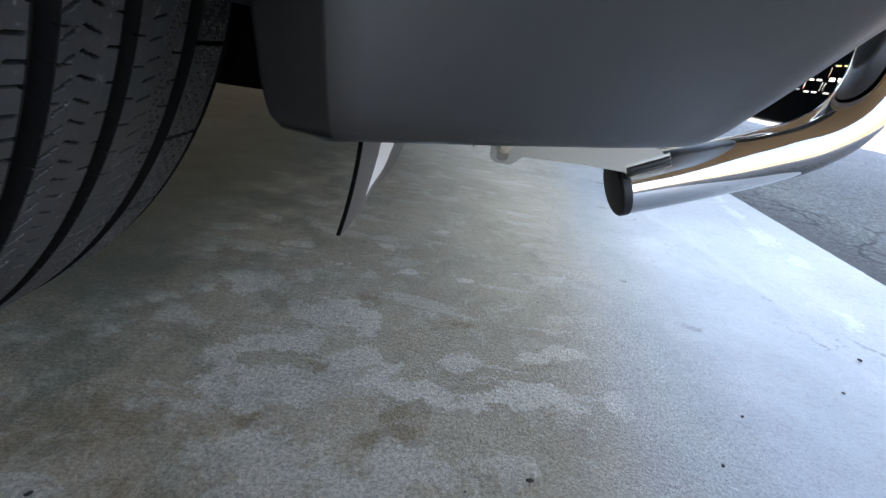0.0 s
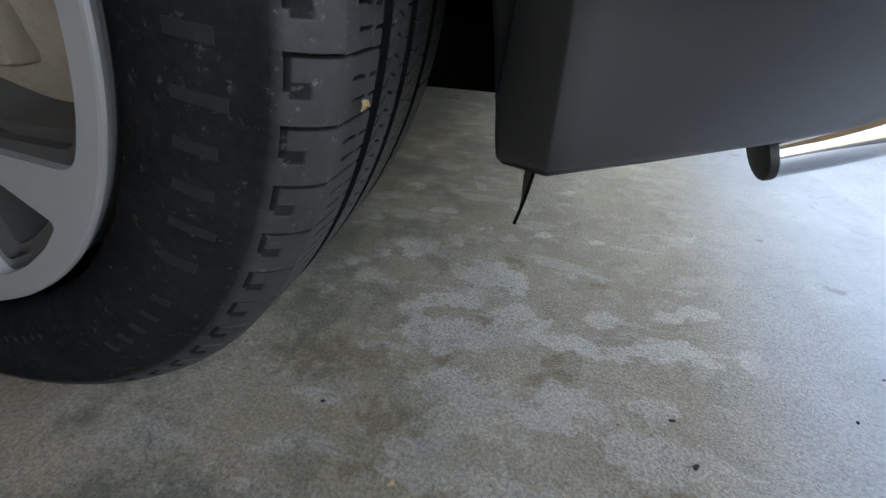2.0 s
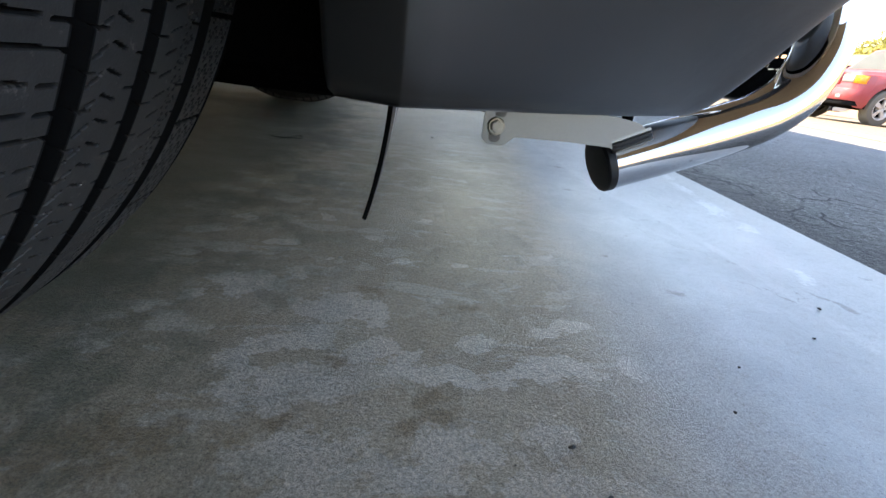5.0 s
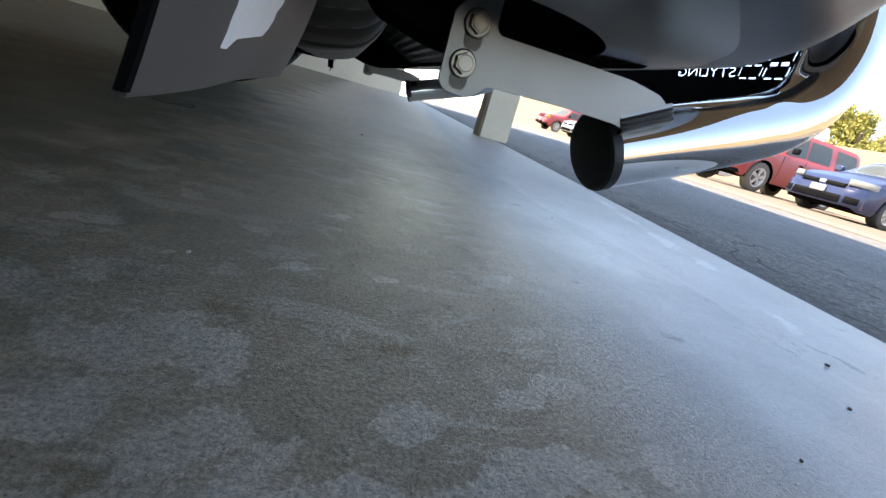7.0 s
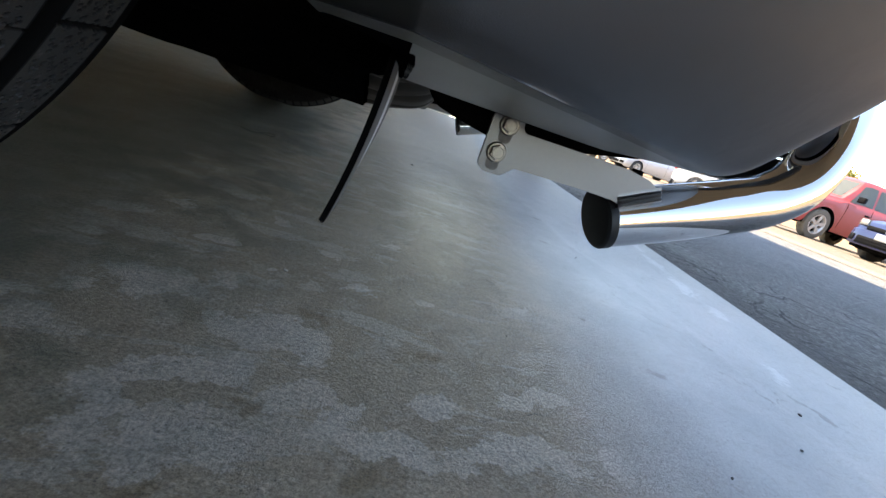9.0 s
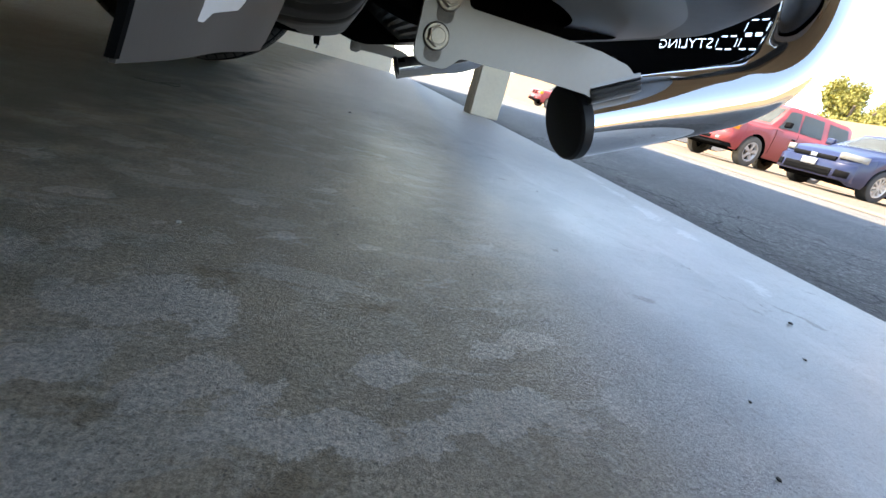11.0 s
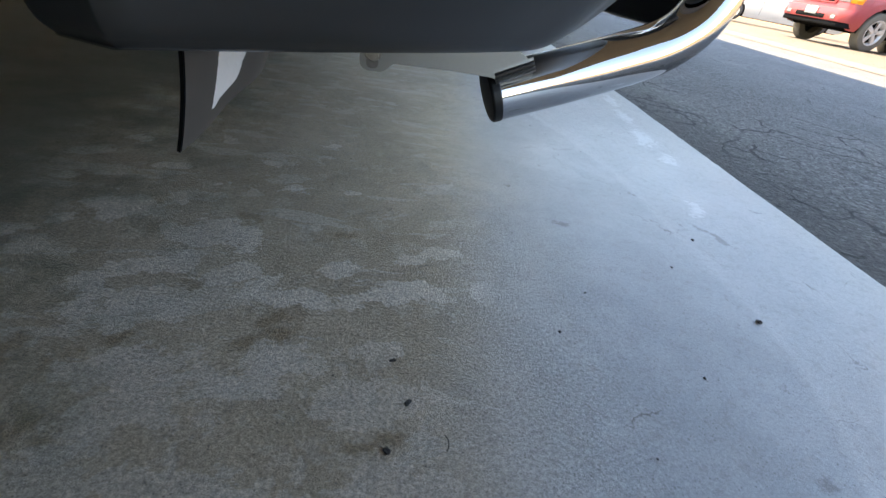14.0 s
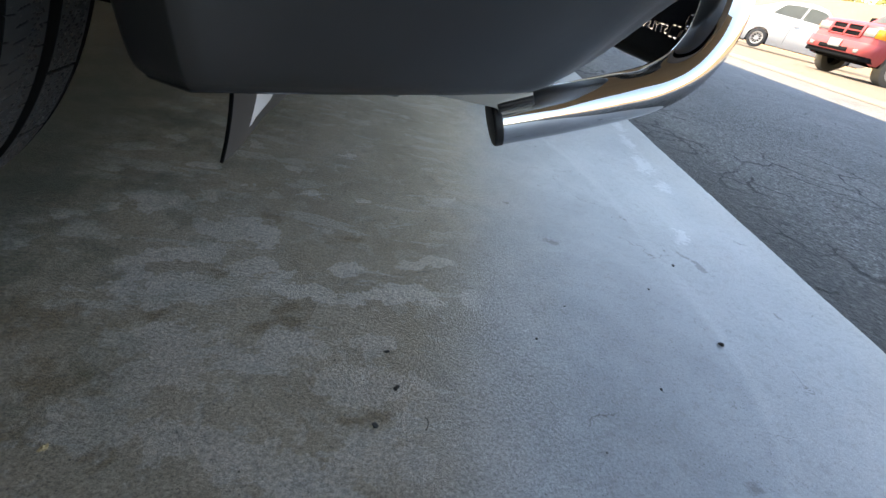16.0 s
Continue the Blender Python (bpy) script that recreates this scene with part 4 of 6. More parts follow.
def bumper():
    """Moulded skin from one wheel arch round to the other, folded into the arches."""
    bm = bmesh.new()
    near_rows = [spline(lev, 8) for lev in BUMPER]
    near_rows = list(zip(*[spline([r[i] for r in near_rows], 5) for i in range(len(near_rows[0]))]))
    rows = []
    for r in near_rows:
        p, q = r[0], r[1]
        xf = lerp_table(ARCH_FRONT, p.z)
        k = min(1.0, max(0.0, (0.275 - p.y) / 0.03))
        k *= min(1.0, max(0.80, (p.z - 0.205) / 0.045))
        d = (p.x - xf) * min(1.0, max(0.0, (0.285 - p.y) / 0.025))
        deep = 0.135 * min(1.0, max(0.18, (p.z - 0.2135) / 0.012))
        lip = [p + Vector((x, y * k, 0.0)) for x, y in ((-d - 0.001, deep), (-d, 0.022), (-d + 0.001, 0.0150), (-d + 0.004, 0.0120), (-0.006, 0.0026), (-0.003, 0.0010), (-0.0012, 0.0002))]
        near = lip + list(r)
        far = [Vector((v.x, 2 * YC - v.y, v.z)) for v in near[:-1]][::-1]
        rows.append(near + far)
    grid(bm, rows)
    bmesh.ops.recalc_face_normals(bm, faces=bm.faces[:])
    b = suv_part("rear_bumper", bm, M_CLAD, "dark grey textured plastic rear bumper", angle=70)
    # smooth moulded underside; end behind the wheel painted black as the interior's shade
    b.data.materials.append(M_UNDERSIDE)
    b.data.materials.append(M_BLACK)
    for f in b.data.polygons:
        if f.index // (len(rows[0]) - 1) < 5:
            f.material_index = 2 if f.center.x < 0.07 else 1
    # liner edge added as a dark plate to close the open end
    for side in (1, -1):
        bm = bmesh.new()
        y0, y1 = sorted((YC + side * (0.272 - YC), YC + side * (0.440 - YC)))
        box(bm, (0.044, y0, 0.222), (0.075, y1, 0.240), 0.003)
        suv_part("arch_liner", bm, M_BLACK, "black wheel arch liner edge")
    # reflector slot with its ledge, along the skin's curve
    line = spline([(0.103, 0.2135, 0), (0.182, 0.2300, 0), (0.245, 0.2545, 0), (0.306, 0.2890, 0)], 8)
    n = len(line) - 1
    bm = bmesh.new()
    rows = []
    for k, p in enumerate(line):
        e = min(1.0, min(k, n - k) / 1.5)
        lo = 0.3825 + 0.005 * (1 - e) ** 2
        rows.append([(p.x, p.y - 0.0004, lo - 0.0015), (p.x, p.y - 0.0016, lo), (p.x, p.y - 0.0016, 0.404), (p.x, p.y + 0.001, 0.407), (p.x, p.y + 0.012, 0.407), (p.x, p.y + 0.012, lo - 0.0015)])
    vs = grid(bm, rows, closed_v=True)
    bm.faces.new(vs[0])
    bm.faces.new(vs[-1])
    bmesh.ops.recalc_face_normals(bm, faces=bm.faces[:])
    suv_part("bumper_slot", bm, M_GLASS, "dark recessed reflector strip", angle=60)
    bm = bmesh.new()
    rows = []
    for k, p in enumerate(line):
        e = min(1.0, min(k, n - k) / 2.5)
        rows.append([(p.x, p.y + 0.002, 0.3755), (p.x, p.y - 0.0022 * e, 0.3762), (p.x, p.y - 0.0040 * e, 0.3770), (p.x, p.y - 0.0044 * e, 0.3780), (p.x, p.y - 0.0040 * e, 0.3788), (p.x, p.y - 0.0014, 0.3822), (p.x, p.y + 0.001, 0.3835 + 0.003 * (1 - e))])
    grid(bm, rows)
    bmesh.ops.recalc_face_normals(bm, faces=bm.faces[:])
    suv_part("slot_lip", bm, M_LEDGE, "smooth moulded ledge under the reflector", angle=70)
    return b


bumper()


FLAP_Y = 0.3185


def flap(side):
    """Mud flap behind the wheel, leaning forward at its foot, with a white sticker on its rear face."""
    def at(y, z):
        u = (z - 0.132) / 0.09
        return 0.0515 + 0.012 * (1 - (1 - min(1, max(0, u))) ** 2) + 0.015 * (y - 0.325)

    bm = bmesh.new()
    rows = []
    zs = [0.1325 + 0.0087 * i for i in range(16)]
    us = [i / 14 for i in range(15)]
    for z in zs:
        y1 = 0.535 + 1.0 * min(0.06, z - 0.1325)
        ys = [FLAP_Y + (y1 - FLAP_Y) * u for u in us]
        rows.append([(at(y, z) + 0.0015 * math.sin(9 * u), y, z + (0.003 * (u - 0.4) if z < 0.134 else 0)) for y, u in zip(ys, us)])
    back = [[(x - 0.0016, y, z) for x, y, z in r] for r in rows]
    for r in rows + back:
        for i, (x, y, z) in enumerate(r):
            r[i] = (x, YC + side * (y - YC), z)
    a, b = grid(bm, rows), grid(bm, back)
    for k in range(len(zs) - 1):
        bm.faces.new((a[k][0], a[k + 1][0], b[k + 1][0], b[k][0]))
        bm.faces.new((a[k][-1], a[k + 1][-1], b[k + 1][-1], b[k][-1]))
    for k in range(len(us) - 1):
        bm.faces.new((a[0][k], a[0][k + 1], b[0][k + 1], b[0][k]))
    bmesh.ops.recalc_face_normals(bm, faces=bm.faces[:])
    f = suv_part("mud_flap", bm, M_FLAP, "scuffed grey-brown rubber mud flap with a white sticker")
    # near edge, dark
    bm = bmesh.new()
    rows = []
    for z in zs:
        x = at(FLAP_Y, z)
        rows.append([(x + 0.0006, YC + side * (FLAP_Y + 0.0008 - YC), z), (x + 0.0003, YC + side * (FLAP_Y - 0.0015 - YC), z), (x - 0.0020, YC + side * (FLAP_Y - 0.0012 - YC), z), (x - 0.0024, YC + side * (FLAP_Y + 0.0008 - YC), z)])
    vs = grid(bm, rows, closed_v=True)
    bm.faces.new(vs[0])
    bmesh.ops.recalc_face_normals(bm, faces=bm.faces[:])
    suv_part("flap_edge", bm, M_FLAPEDGE, "black rubber edge", f)
    if side == 1:
        bm = bmesh.new()
        left = [(0.145, 0.370), (0.150, 0.3665), (0.168, 0.365), (0.190, 0.364), (0.236, 0.364)]
        right = [(0.145, 0.377), (0.1475, 0.384), (0.1505, 0.392), (0.1525, 0.424), (0.158, 0.438), (0.165, 0.441), (0.170, 0.452), (0.180, 0.456), (0.186, 0.450), (0.200, 0.458), (0.236, 0.455)]
        for off in (0.0008, 0.0013):
            rows = []
            for k in range(24):
                z = 0.145 + 0.091 * k / 23
                ya, yb = lerp_table(left, z), lerp_table(right, z)
                ya, yb = ya + 0.0015 * noise.noise((z * 300, 0, 0)), yb + 0.0025 * noise.noise((z * 260, 5, 0))
                rows.append([(at(ya + (yb - ya) * j / 6, z) + off, ya + (yb - ya) * j / 6, z) for j in range(7)])
            grid(bm, rows)
        bmesh.ops.recalc_face_normals(bm, faces=bm.faces[:])
        suv_part("sticker", bm, M_WHITE, "plain white sticker", f, smooth=False)


flap(1)
flap(-1)


def mirror(p, side):
    return Vector((p[0], YC + side * (p[1] - YC), p[2]))


TUBE = [(0.3100, 0.5560, 0.1395), (0.3934, 0.5615, 0.1707), (0.4630, 0.5757, 0.1949), (0.5177, 0.5894, 0.2157), (0.5568, 0.5996, 0.2420), (0.5800, 0.6099, 0.2751), (0.5904, 0.6196, 0.3129), (0.5864, 0.6270, 0.3571), (0.5701, 0.6307, 0.4087), (0.562, 0.642, 0.47), (0.560, 0.70, 0.530), (0.560, 0.80, 0.545), (0.560, YC, 0.545)]
TUBE_R = 0.0325
CAP_AT, CAP_AXIS = (0.3063, 0.5548, 0.1394), (0.927, 0.045, 0.368)


def guard():
    near = spline(TUBE, 8)
    path = [mirror(p, 1) for p in near] + [mirror(p, -1) for p in near[:-1][::-1]]
    bm = bmesh.new()
    tube(bm, path, TUBE_R, 56)
    g = suv_part("guard_tube", bm, M_CHROME, "polished chrome bumper guard tube")
    for side in (1, -1):
        d = Vector((CAP_AXIS[0], side * CAP_AXIS[1], CAP_AXIS[2])).normalized()
        p = mirror(CAP_AT, side) + d * 0.0075
        bm = bmesh.new()
        q = d.to_track_quat("Y", "Z").to_matrix().to_4x4()
        prof = [(0.0, -0.0075), (0.026, -0.0072), (0.0318, -0.0062), (0.0340, -0.0038), (0.0342, -0.001), (0.0342, 0.0045), (0.0332, 0.0052), (0.0318, 0.0060)]
        lathe(bm, prof, 40)
        bmesh.ops.transform(bm, matrix=Matrix.Translation(p) @ q, verts=bm.verts[:])
        bmesh.ops.recalc_face_normals(bm, faces=bm.faces[:])
        suv_part("end_cap", bm, M_CAP, "black plastic end cap", g)
    return g


guard()


def bracket(side):
    arm = [(0.157, 0.160), (0.163, 0.1545), (0.181, 0.1545), (0.1875, 0.1600), (0.192, 0.1650), (0.256, 0.1668), (0.302, 0.1662), (0.3095, 0.1635), (0.3485, 0.1825), (0.3450, 0.1875), (0.329, 0.1958), (0.302, 0.1993), (0.256, 0.1992), (0.191, 0.1985), (0.1875, 0.203), (0.187, 0.226), (0.172, 0.226), (0.163, 0.2125), (0.157, 0.206)]
    bm = bmesh.new()
    plate(bm, rounded(arm, 0.0035), 0.5225, 0.5275)
    if side < 0:
        bmesh.ops.transform(bm, matrix=Matrix.Translation((0, 2 * YC, 0)) @ Matrix.Diagonal((1, -1, 1, 1)), verts=bm.verts[:])
    bmesh.ops.recalc_face_normals(bm, faces=bm.faces[:])
    br = suv_part("bracket", bm, M_STEEL, "brushed steel mounting bracket", smooth=False)
    # pleated end, folded in onto the tube
    bm = bmesh.new()
    rows = []
    for u in (0.0, 0.06, 0.35, 0.65, 0.94, 1.0):
        x, z = 0.3075 + 0.0405 * u, 0.1628 + 0.0197 * u
        k = 0.55 if u in (0.0, 1.0) else 1.0
        sec = [(0.0125, 0.5224), (0.0095, 0.5224 - 0.0004 * k), (0.0078, 0.5224 - 0.0026 * k), (0.0062, 0.5224 - 0.0006 * k), (0.0040, 0.5224 - 0.0034 * k), (0.0020, 0.5224 - 0.0012 * k), (0.0002, 0.5224 - 0.0036 * k),
               (-0.0022, 0.5224 - 0.0010 * k), (-0.0050, 0.5300), (-0.0060, 0.5380), (-0.0045, 0.5380), (-0.0030, 0.5310), (0.0015, 0.5250), (0.0125, 0.5250)]
        rows.append([mirror((x - 0.43 * n, y, z + 0.90 * n), side) for n, y in sec])
    vs = grid(bm, rows, closed_v=True)
    bm.faces.new(vs[0])
    bm.faces.new(vs[-1])
    bmesh.ops.recalc_face_normals(bm, faces=bm.faces[:])
    suv_part("bracket_foot", bm, M_STEEL, "", br, angle=15)
    for x, z in ((0.1735, 0.2010), (0.1705, 0.1745)):
        # slot shadow gap
        bm = bmesh.new()
        slot = rounded([(x - 0.0066, z - 0.0170), (x + 0.0062, z - 0.0170), (x + 0.0062, z + 0.004), (x - 0.0062, z + 0.004)], 0.006)
        plate(bm, slot, 0.5221, 0.5223)
        if side < 0:
            bmesh.ops.transform(bm, matrix=Matrix.Translation((0, 2 * YC, 0)) @ Matrix.Diagonal((1, -1, 1, 1)), verts=bm.verts[:])
        suv_part("slot", bm, M_SLOT, "shadowed bolt slot", br, smooth=False)
        bm = bmesh.new()
        lathe(bm, [(0.0, -0.0024), (0.0084, -0.0024), (0.0092, -0.0018), (0.0095, -0.0008), (0.0095, 0.0)], 28)
        ret = bmesh.ops.create_cone(bm, cap_ends=True, segments=6, radius1=0.0074, radius2=0.0068, depth=0.005, matrix=Matrix.Translation((0, -0.0049, 0)) @ Matrix.Rotation(radians(90), 4, "X"))
        lathe(bm, [(0.0, -0.0080), (0.0050, -0.0080), (0.0056, -0.0073)], 20)
        bmesh.ops.transform(bm, matrix=Matrix.Translation((x, 0.522, z)), verts=bm.verts[:])
        if side < 0:
            bmesh.ops.transform(bm, matrix=Matrix.Translation((0, 2 * YC, 0)) @ Matrix.Diagonal((1, -1, 1, 1)), verts=bm.verts[:])
        bmesh.ops.recalc_face_normals(bm, faces=bm.faces[:])
        suv_part("bolt", bm, M_BOLT, "tarnished hex bolt with washer", br, angle=25)


def nub():
    # black nub of a bolt behind the bracket top
    bm = bmesh.new()
    lathe(bm, [(0.0005, -0.006), (0.005, -0.006), (0.006, -0.005), (0.006, 0.005), (0.0005, 0.005)], 20)
    bmesh.ops.transform(bm, matrix=Matrix.Translation((0.322, 0.540, 0.197)) @ Matrix.Rotation(radians(90), 4, "X"), verts=bm.verts[:])
    bmesh.ops.recalc_face_normals(bm, faces=bm.faces[:])
    suv_part("bolt_nub", bm, M_BLACK, "small black bolt nub")


bracket(1)
bracket(-1)
nub()


PLATE_X = 0.596


def step_plate():
    """Black plate between the tube loops, facing the rear, with a cut-out mark seen from behind."""
    bm = bmesh.new()
    y0, y1 = 0.655, 2 * YC - 0.655
    half = [(y0, 0.345), (y0, 0.292), (y0 + 0.010, 0.262), (y0 + 0.035, 0.241), (y0 + 0.080, 0.234), (y0 + 0.20, 0.233)]
    out = rounded(half + [(y0 + y1 - y, z) for y, z in half[::-1]], 0.012, 5)
    def loop(pts):
        vs = [bm.verts.new((PLATE_X, y, z)) for y, z in pts]
        return [bm.edges.new((vs[i], vs[(i + 1) % len(vs)])) for i in range(len(vs))]

    edges = loop(out)
    for cy, cz in ((0.688, 0.288), (0.7255, 0.288), (0.6885, 0.3065)):
        for ya, za, yb, zb in ((-0.013, -0.0095, -0.002, -0.0075), (0.002, -0.0095, 0.013, -0.0075), (-0.013, 0.0065, -0.002, 0.0085), (0.002, 0.0065, 0.013, 0.0085), (-0.017, -0.0060, -0.0150, 0.0050), (0.0150, -0.0060, 0.017, 0.0050)):
            edges += loop([(cy + ya, cz + za), (cy + yb, cz + za), (cy + yb, cz + zb), (cy + ya, cz + zb)])
    word = bpy.data.curves.new("word", "FONT")
    word.body, word.size, word.shear, word.offset, word.fill_mode, word.resolution_u = "STYLING", 0.0190, 0.25, 0.00105, "NONE", 3
    holder = new("word_outline", word)
    flat = bpy.data.meshes.new_from_object(holder.evaluated_get(bpy.context.evaluated_depsgraph_get()))
    wide = max(v.co.x for v in flat.vertices)
    vs = [bm.verts.new((PLATE_X, 0.745 + 0.116 * v.co.x / wide, 0.2808 + v.co.y)) for v in flat.vertices]
    edges += [bm.edges.new((vs[e.vertices[0]], vs[e.vertices[1]])) for e in flat.edges]
    bpy.data.objects.remove(holder)
    bpy.data.curves.remove(word)
    bpy.data.meshes.remove(flat)
    bmesh.ops.triangle_fill(bm, edges=edges, use_beauty=True)
    ret = bmesh.ops.extrude_face_region(bm, geom=bm.faces[:])
    bmesh.ops.translate(bm, verts=[v for v in ret["geom"] if isinstance(v, bmesh.types.BMVert)], vec=(0.0012, 0, 0))
    bmesh.ops.recalc_face_normals(bm, faces=bm.faces[:])
    p = suv_part("guard_plate", bm, M_GLOSSBLACK, "gloss black guard plate with a cut-out mark", smooth=False)
    bm = bmesh.new()
    for ya, yb in ((y0, y1),):
        tube(bm, [Vector((PLATE_X - 0.001, y, z)) for y, z in out[6:37]], 0.0025, 8)
    suv_part("plate_lip", bm, M_CHROME, "bright folded lip", p)


step_plate()


def underbody():
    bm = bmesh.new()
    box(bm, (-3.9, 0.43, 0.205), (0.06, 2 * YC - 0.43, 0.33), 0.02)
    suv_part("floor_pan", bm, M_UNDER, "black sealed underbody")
    for side in (1, -1):
        bm = bmesh.new()
        box(bm, (-0.5, 0.545, 0.215), (0.24, 0.60, 0.27), 0.01)
        if side < 0:
            bmesh.ops.transform(bm, matrix=Matrix.Translation((0, 2 * YC, 0)) @ Matrix.Diagonal((1, -1, 1, 1)), verts=bm.verts[:])
            bmesh.ops.recalc_face_normals(bm, faces=bm.faces[:])
        suv_part("frame_rail", bm, M_UNDER, "black frame rail")
        bm = bmesh.new()
        y0, y1 = sorted((YC + side * (0.5278 - YC), YC + side * (0.5310 - YC)))
        box(bm, (0.168, y0, 0.165), (0.189, y1, 0.315), 0.001)
        suv_part("hanger", bm, M_STEEL, "bare steel hanger strip")
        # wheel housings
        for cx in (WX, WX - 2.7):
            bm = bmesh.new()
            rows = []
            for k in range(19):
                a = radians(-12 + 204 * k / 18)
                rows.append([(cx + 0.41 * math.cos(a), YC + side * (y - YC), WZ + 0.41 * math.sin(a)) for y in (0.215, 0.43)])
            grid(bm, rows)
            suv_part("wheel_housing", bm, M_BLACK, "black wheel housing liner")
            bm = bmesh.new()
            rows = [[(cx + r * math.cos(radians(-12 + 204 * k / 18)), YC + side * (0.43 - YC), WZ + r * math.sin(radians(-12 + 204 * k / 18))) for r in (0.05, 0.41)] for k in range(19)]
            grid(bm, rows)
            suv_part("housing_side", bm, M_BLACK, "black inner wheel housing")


underbody()


def belly():
    """Ribbed shield under the tail, rising to the rear."""
    side = [0.004 * k for k in range(50)]
    for pts, mat, label, y0 in (([(-1.3, 0, 0.20), (-0.75, 0, 0.162), (-0.45, 0, 0.158), (-0.20, 0, 0.157), (-0.1, 0, 0.1575), (0.03, 0, 0.161)], M_UNDER, "black underbody shield", 0.600),
                            ([(0.03, 0, 0.161), (0.07, 0, 0.167), (0.118, 0, 0.186), (0.142, 0, 0.230), (0.155, 0, 0.300)], M_SHIELD, "dusty grey creased underbody heat shield", 0.680)):
        y1 = 2 * YC - y0
        ys = [y0 + d for d in side] + [y0 + 0.2 + (y1 - y0 - 0.4) * k / 40 for k in range(41)] + [y1 - d for d in side[::-1]]
        rows = []
        for p in spline(pts, 10):
            row = []
            for y in ys:
                d = min(y - y0, y1 - y)
                lift = 0.085 * max(0.0, 1 - d / 0.17) ** 1.4
                sway = d + 0.012 * math.sin(9 * p.x + 30 * d)
                fold = sum(0.0065 * max(0.0, 1 - abs(sway - c) / 0.0055) for c in (0.022, 0.05, 0.083, 0.105, 0.14, 0.18))
                row.append((p.x - fold * 0.4, y, p.z + lift + fold + 0.003 * noise.noise((p.x * 14, y * 22, 0))))
            rows.append(row)
        bm = bmesh.new()
        grid(bm, rows)
        bmesh.ops.recalc_face_normals(bm, faces=bm.faces[:])
        suv_part("belly_shield", bm, mat, label, angle=30)
    # strap that hangs from the far side of the shield
    bm = bmesh.new()
    rows = [[(0.042 + 0.018 * u + dx, 1.60, 0.225 - 0.082 * u + 0.012 * math.sin(3 * u)) for dx in (-0.008, 0.008)] for u in (0, 0.15, 0.3, 0.5, 0.7, 0.85, 1.0)]
    grid(bm, rows)
    bmesh.ops.solidify(bm, geom=bm.faces[:], thickness=0.003)
    bmesh.ops.recalc_face_normals(bm, faces=bm.faces[:])
    suv_part("strap", bm, M_BLACK, "black rubber hanger strap")
    # louvred rear valance
    bm = bmesh.new()
    rows = []
    for k in range(27):
        u = k / 26
        x, z = 0.175 + 0.12 * u, 0.290 - 0.068 * u ** 0.8
        step = -0.006 if k % 4 in (0, 1) else 0.0
        rows.append([(x, y, z - step * (1 if 0.7 < y < 2 * YC - 0.7 else 0)) for y in [0.61 + (2 * YC - 1.22) * j / 30 for j in range(31)]])
    grid(bm, rows)
    bmesh.ops.recalc_face_normals(bm, faces=bm.faces[:])
    for side in (1, -1):
        b2 = bmesh.new()
        y0, y1 = sorted((YC + side * (0.536 - YC), YC + side * (0.612 - YC)))
        plate(b2, rounded([(0.096, 0.214), (0.110, 0.196), (0.158, 0.185), (0.205, 0.185), (0.262, 0.200), (0.322, 0.213), (0.326, 0.300), (0.096, 0.300)], 0.012), y0, y1)
        suv_part("valance_end", b2, M_BLACK, "black moulded valance end")
    suv_part("valance", bm, M_SATIN, "black louvred rear valance", angle=25)


M_SHIELD = material("dusty undertray", (0.042, 0.036, 0.030), 0.45, 0.1, 8, 0.35, 0.06, 150)
belly()


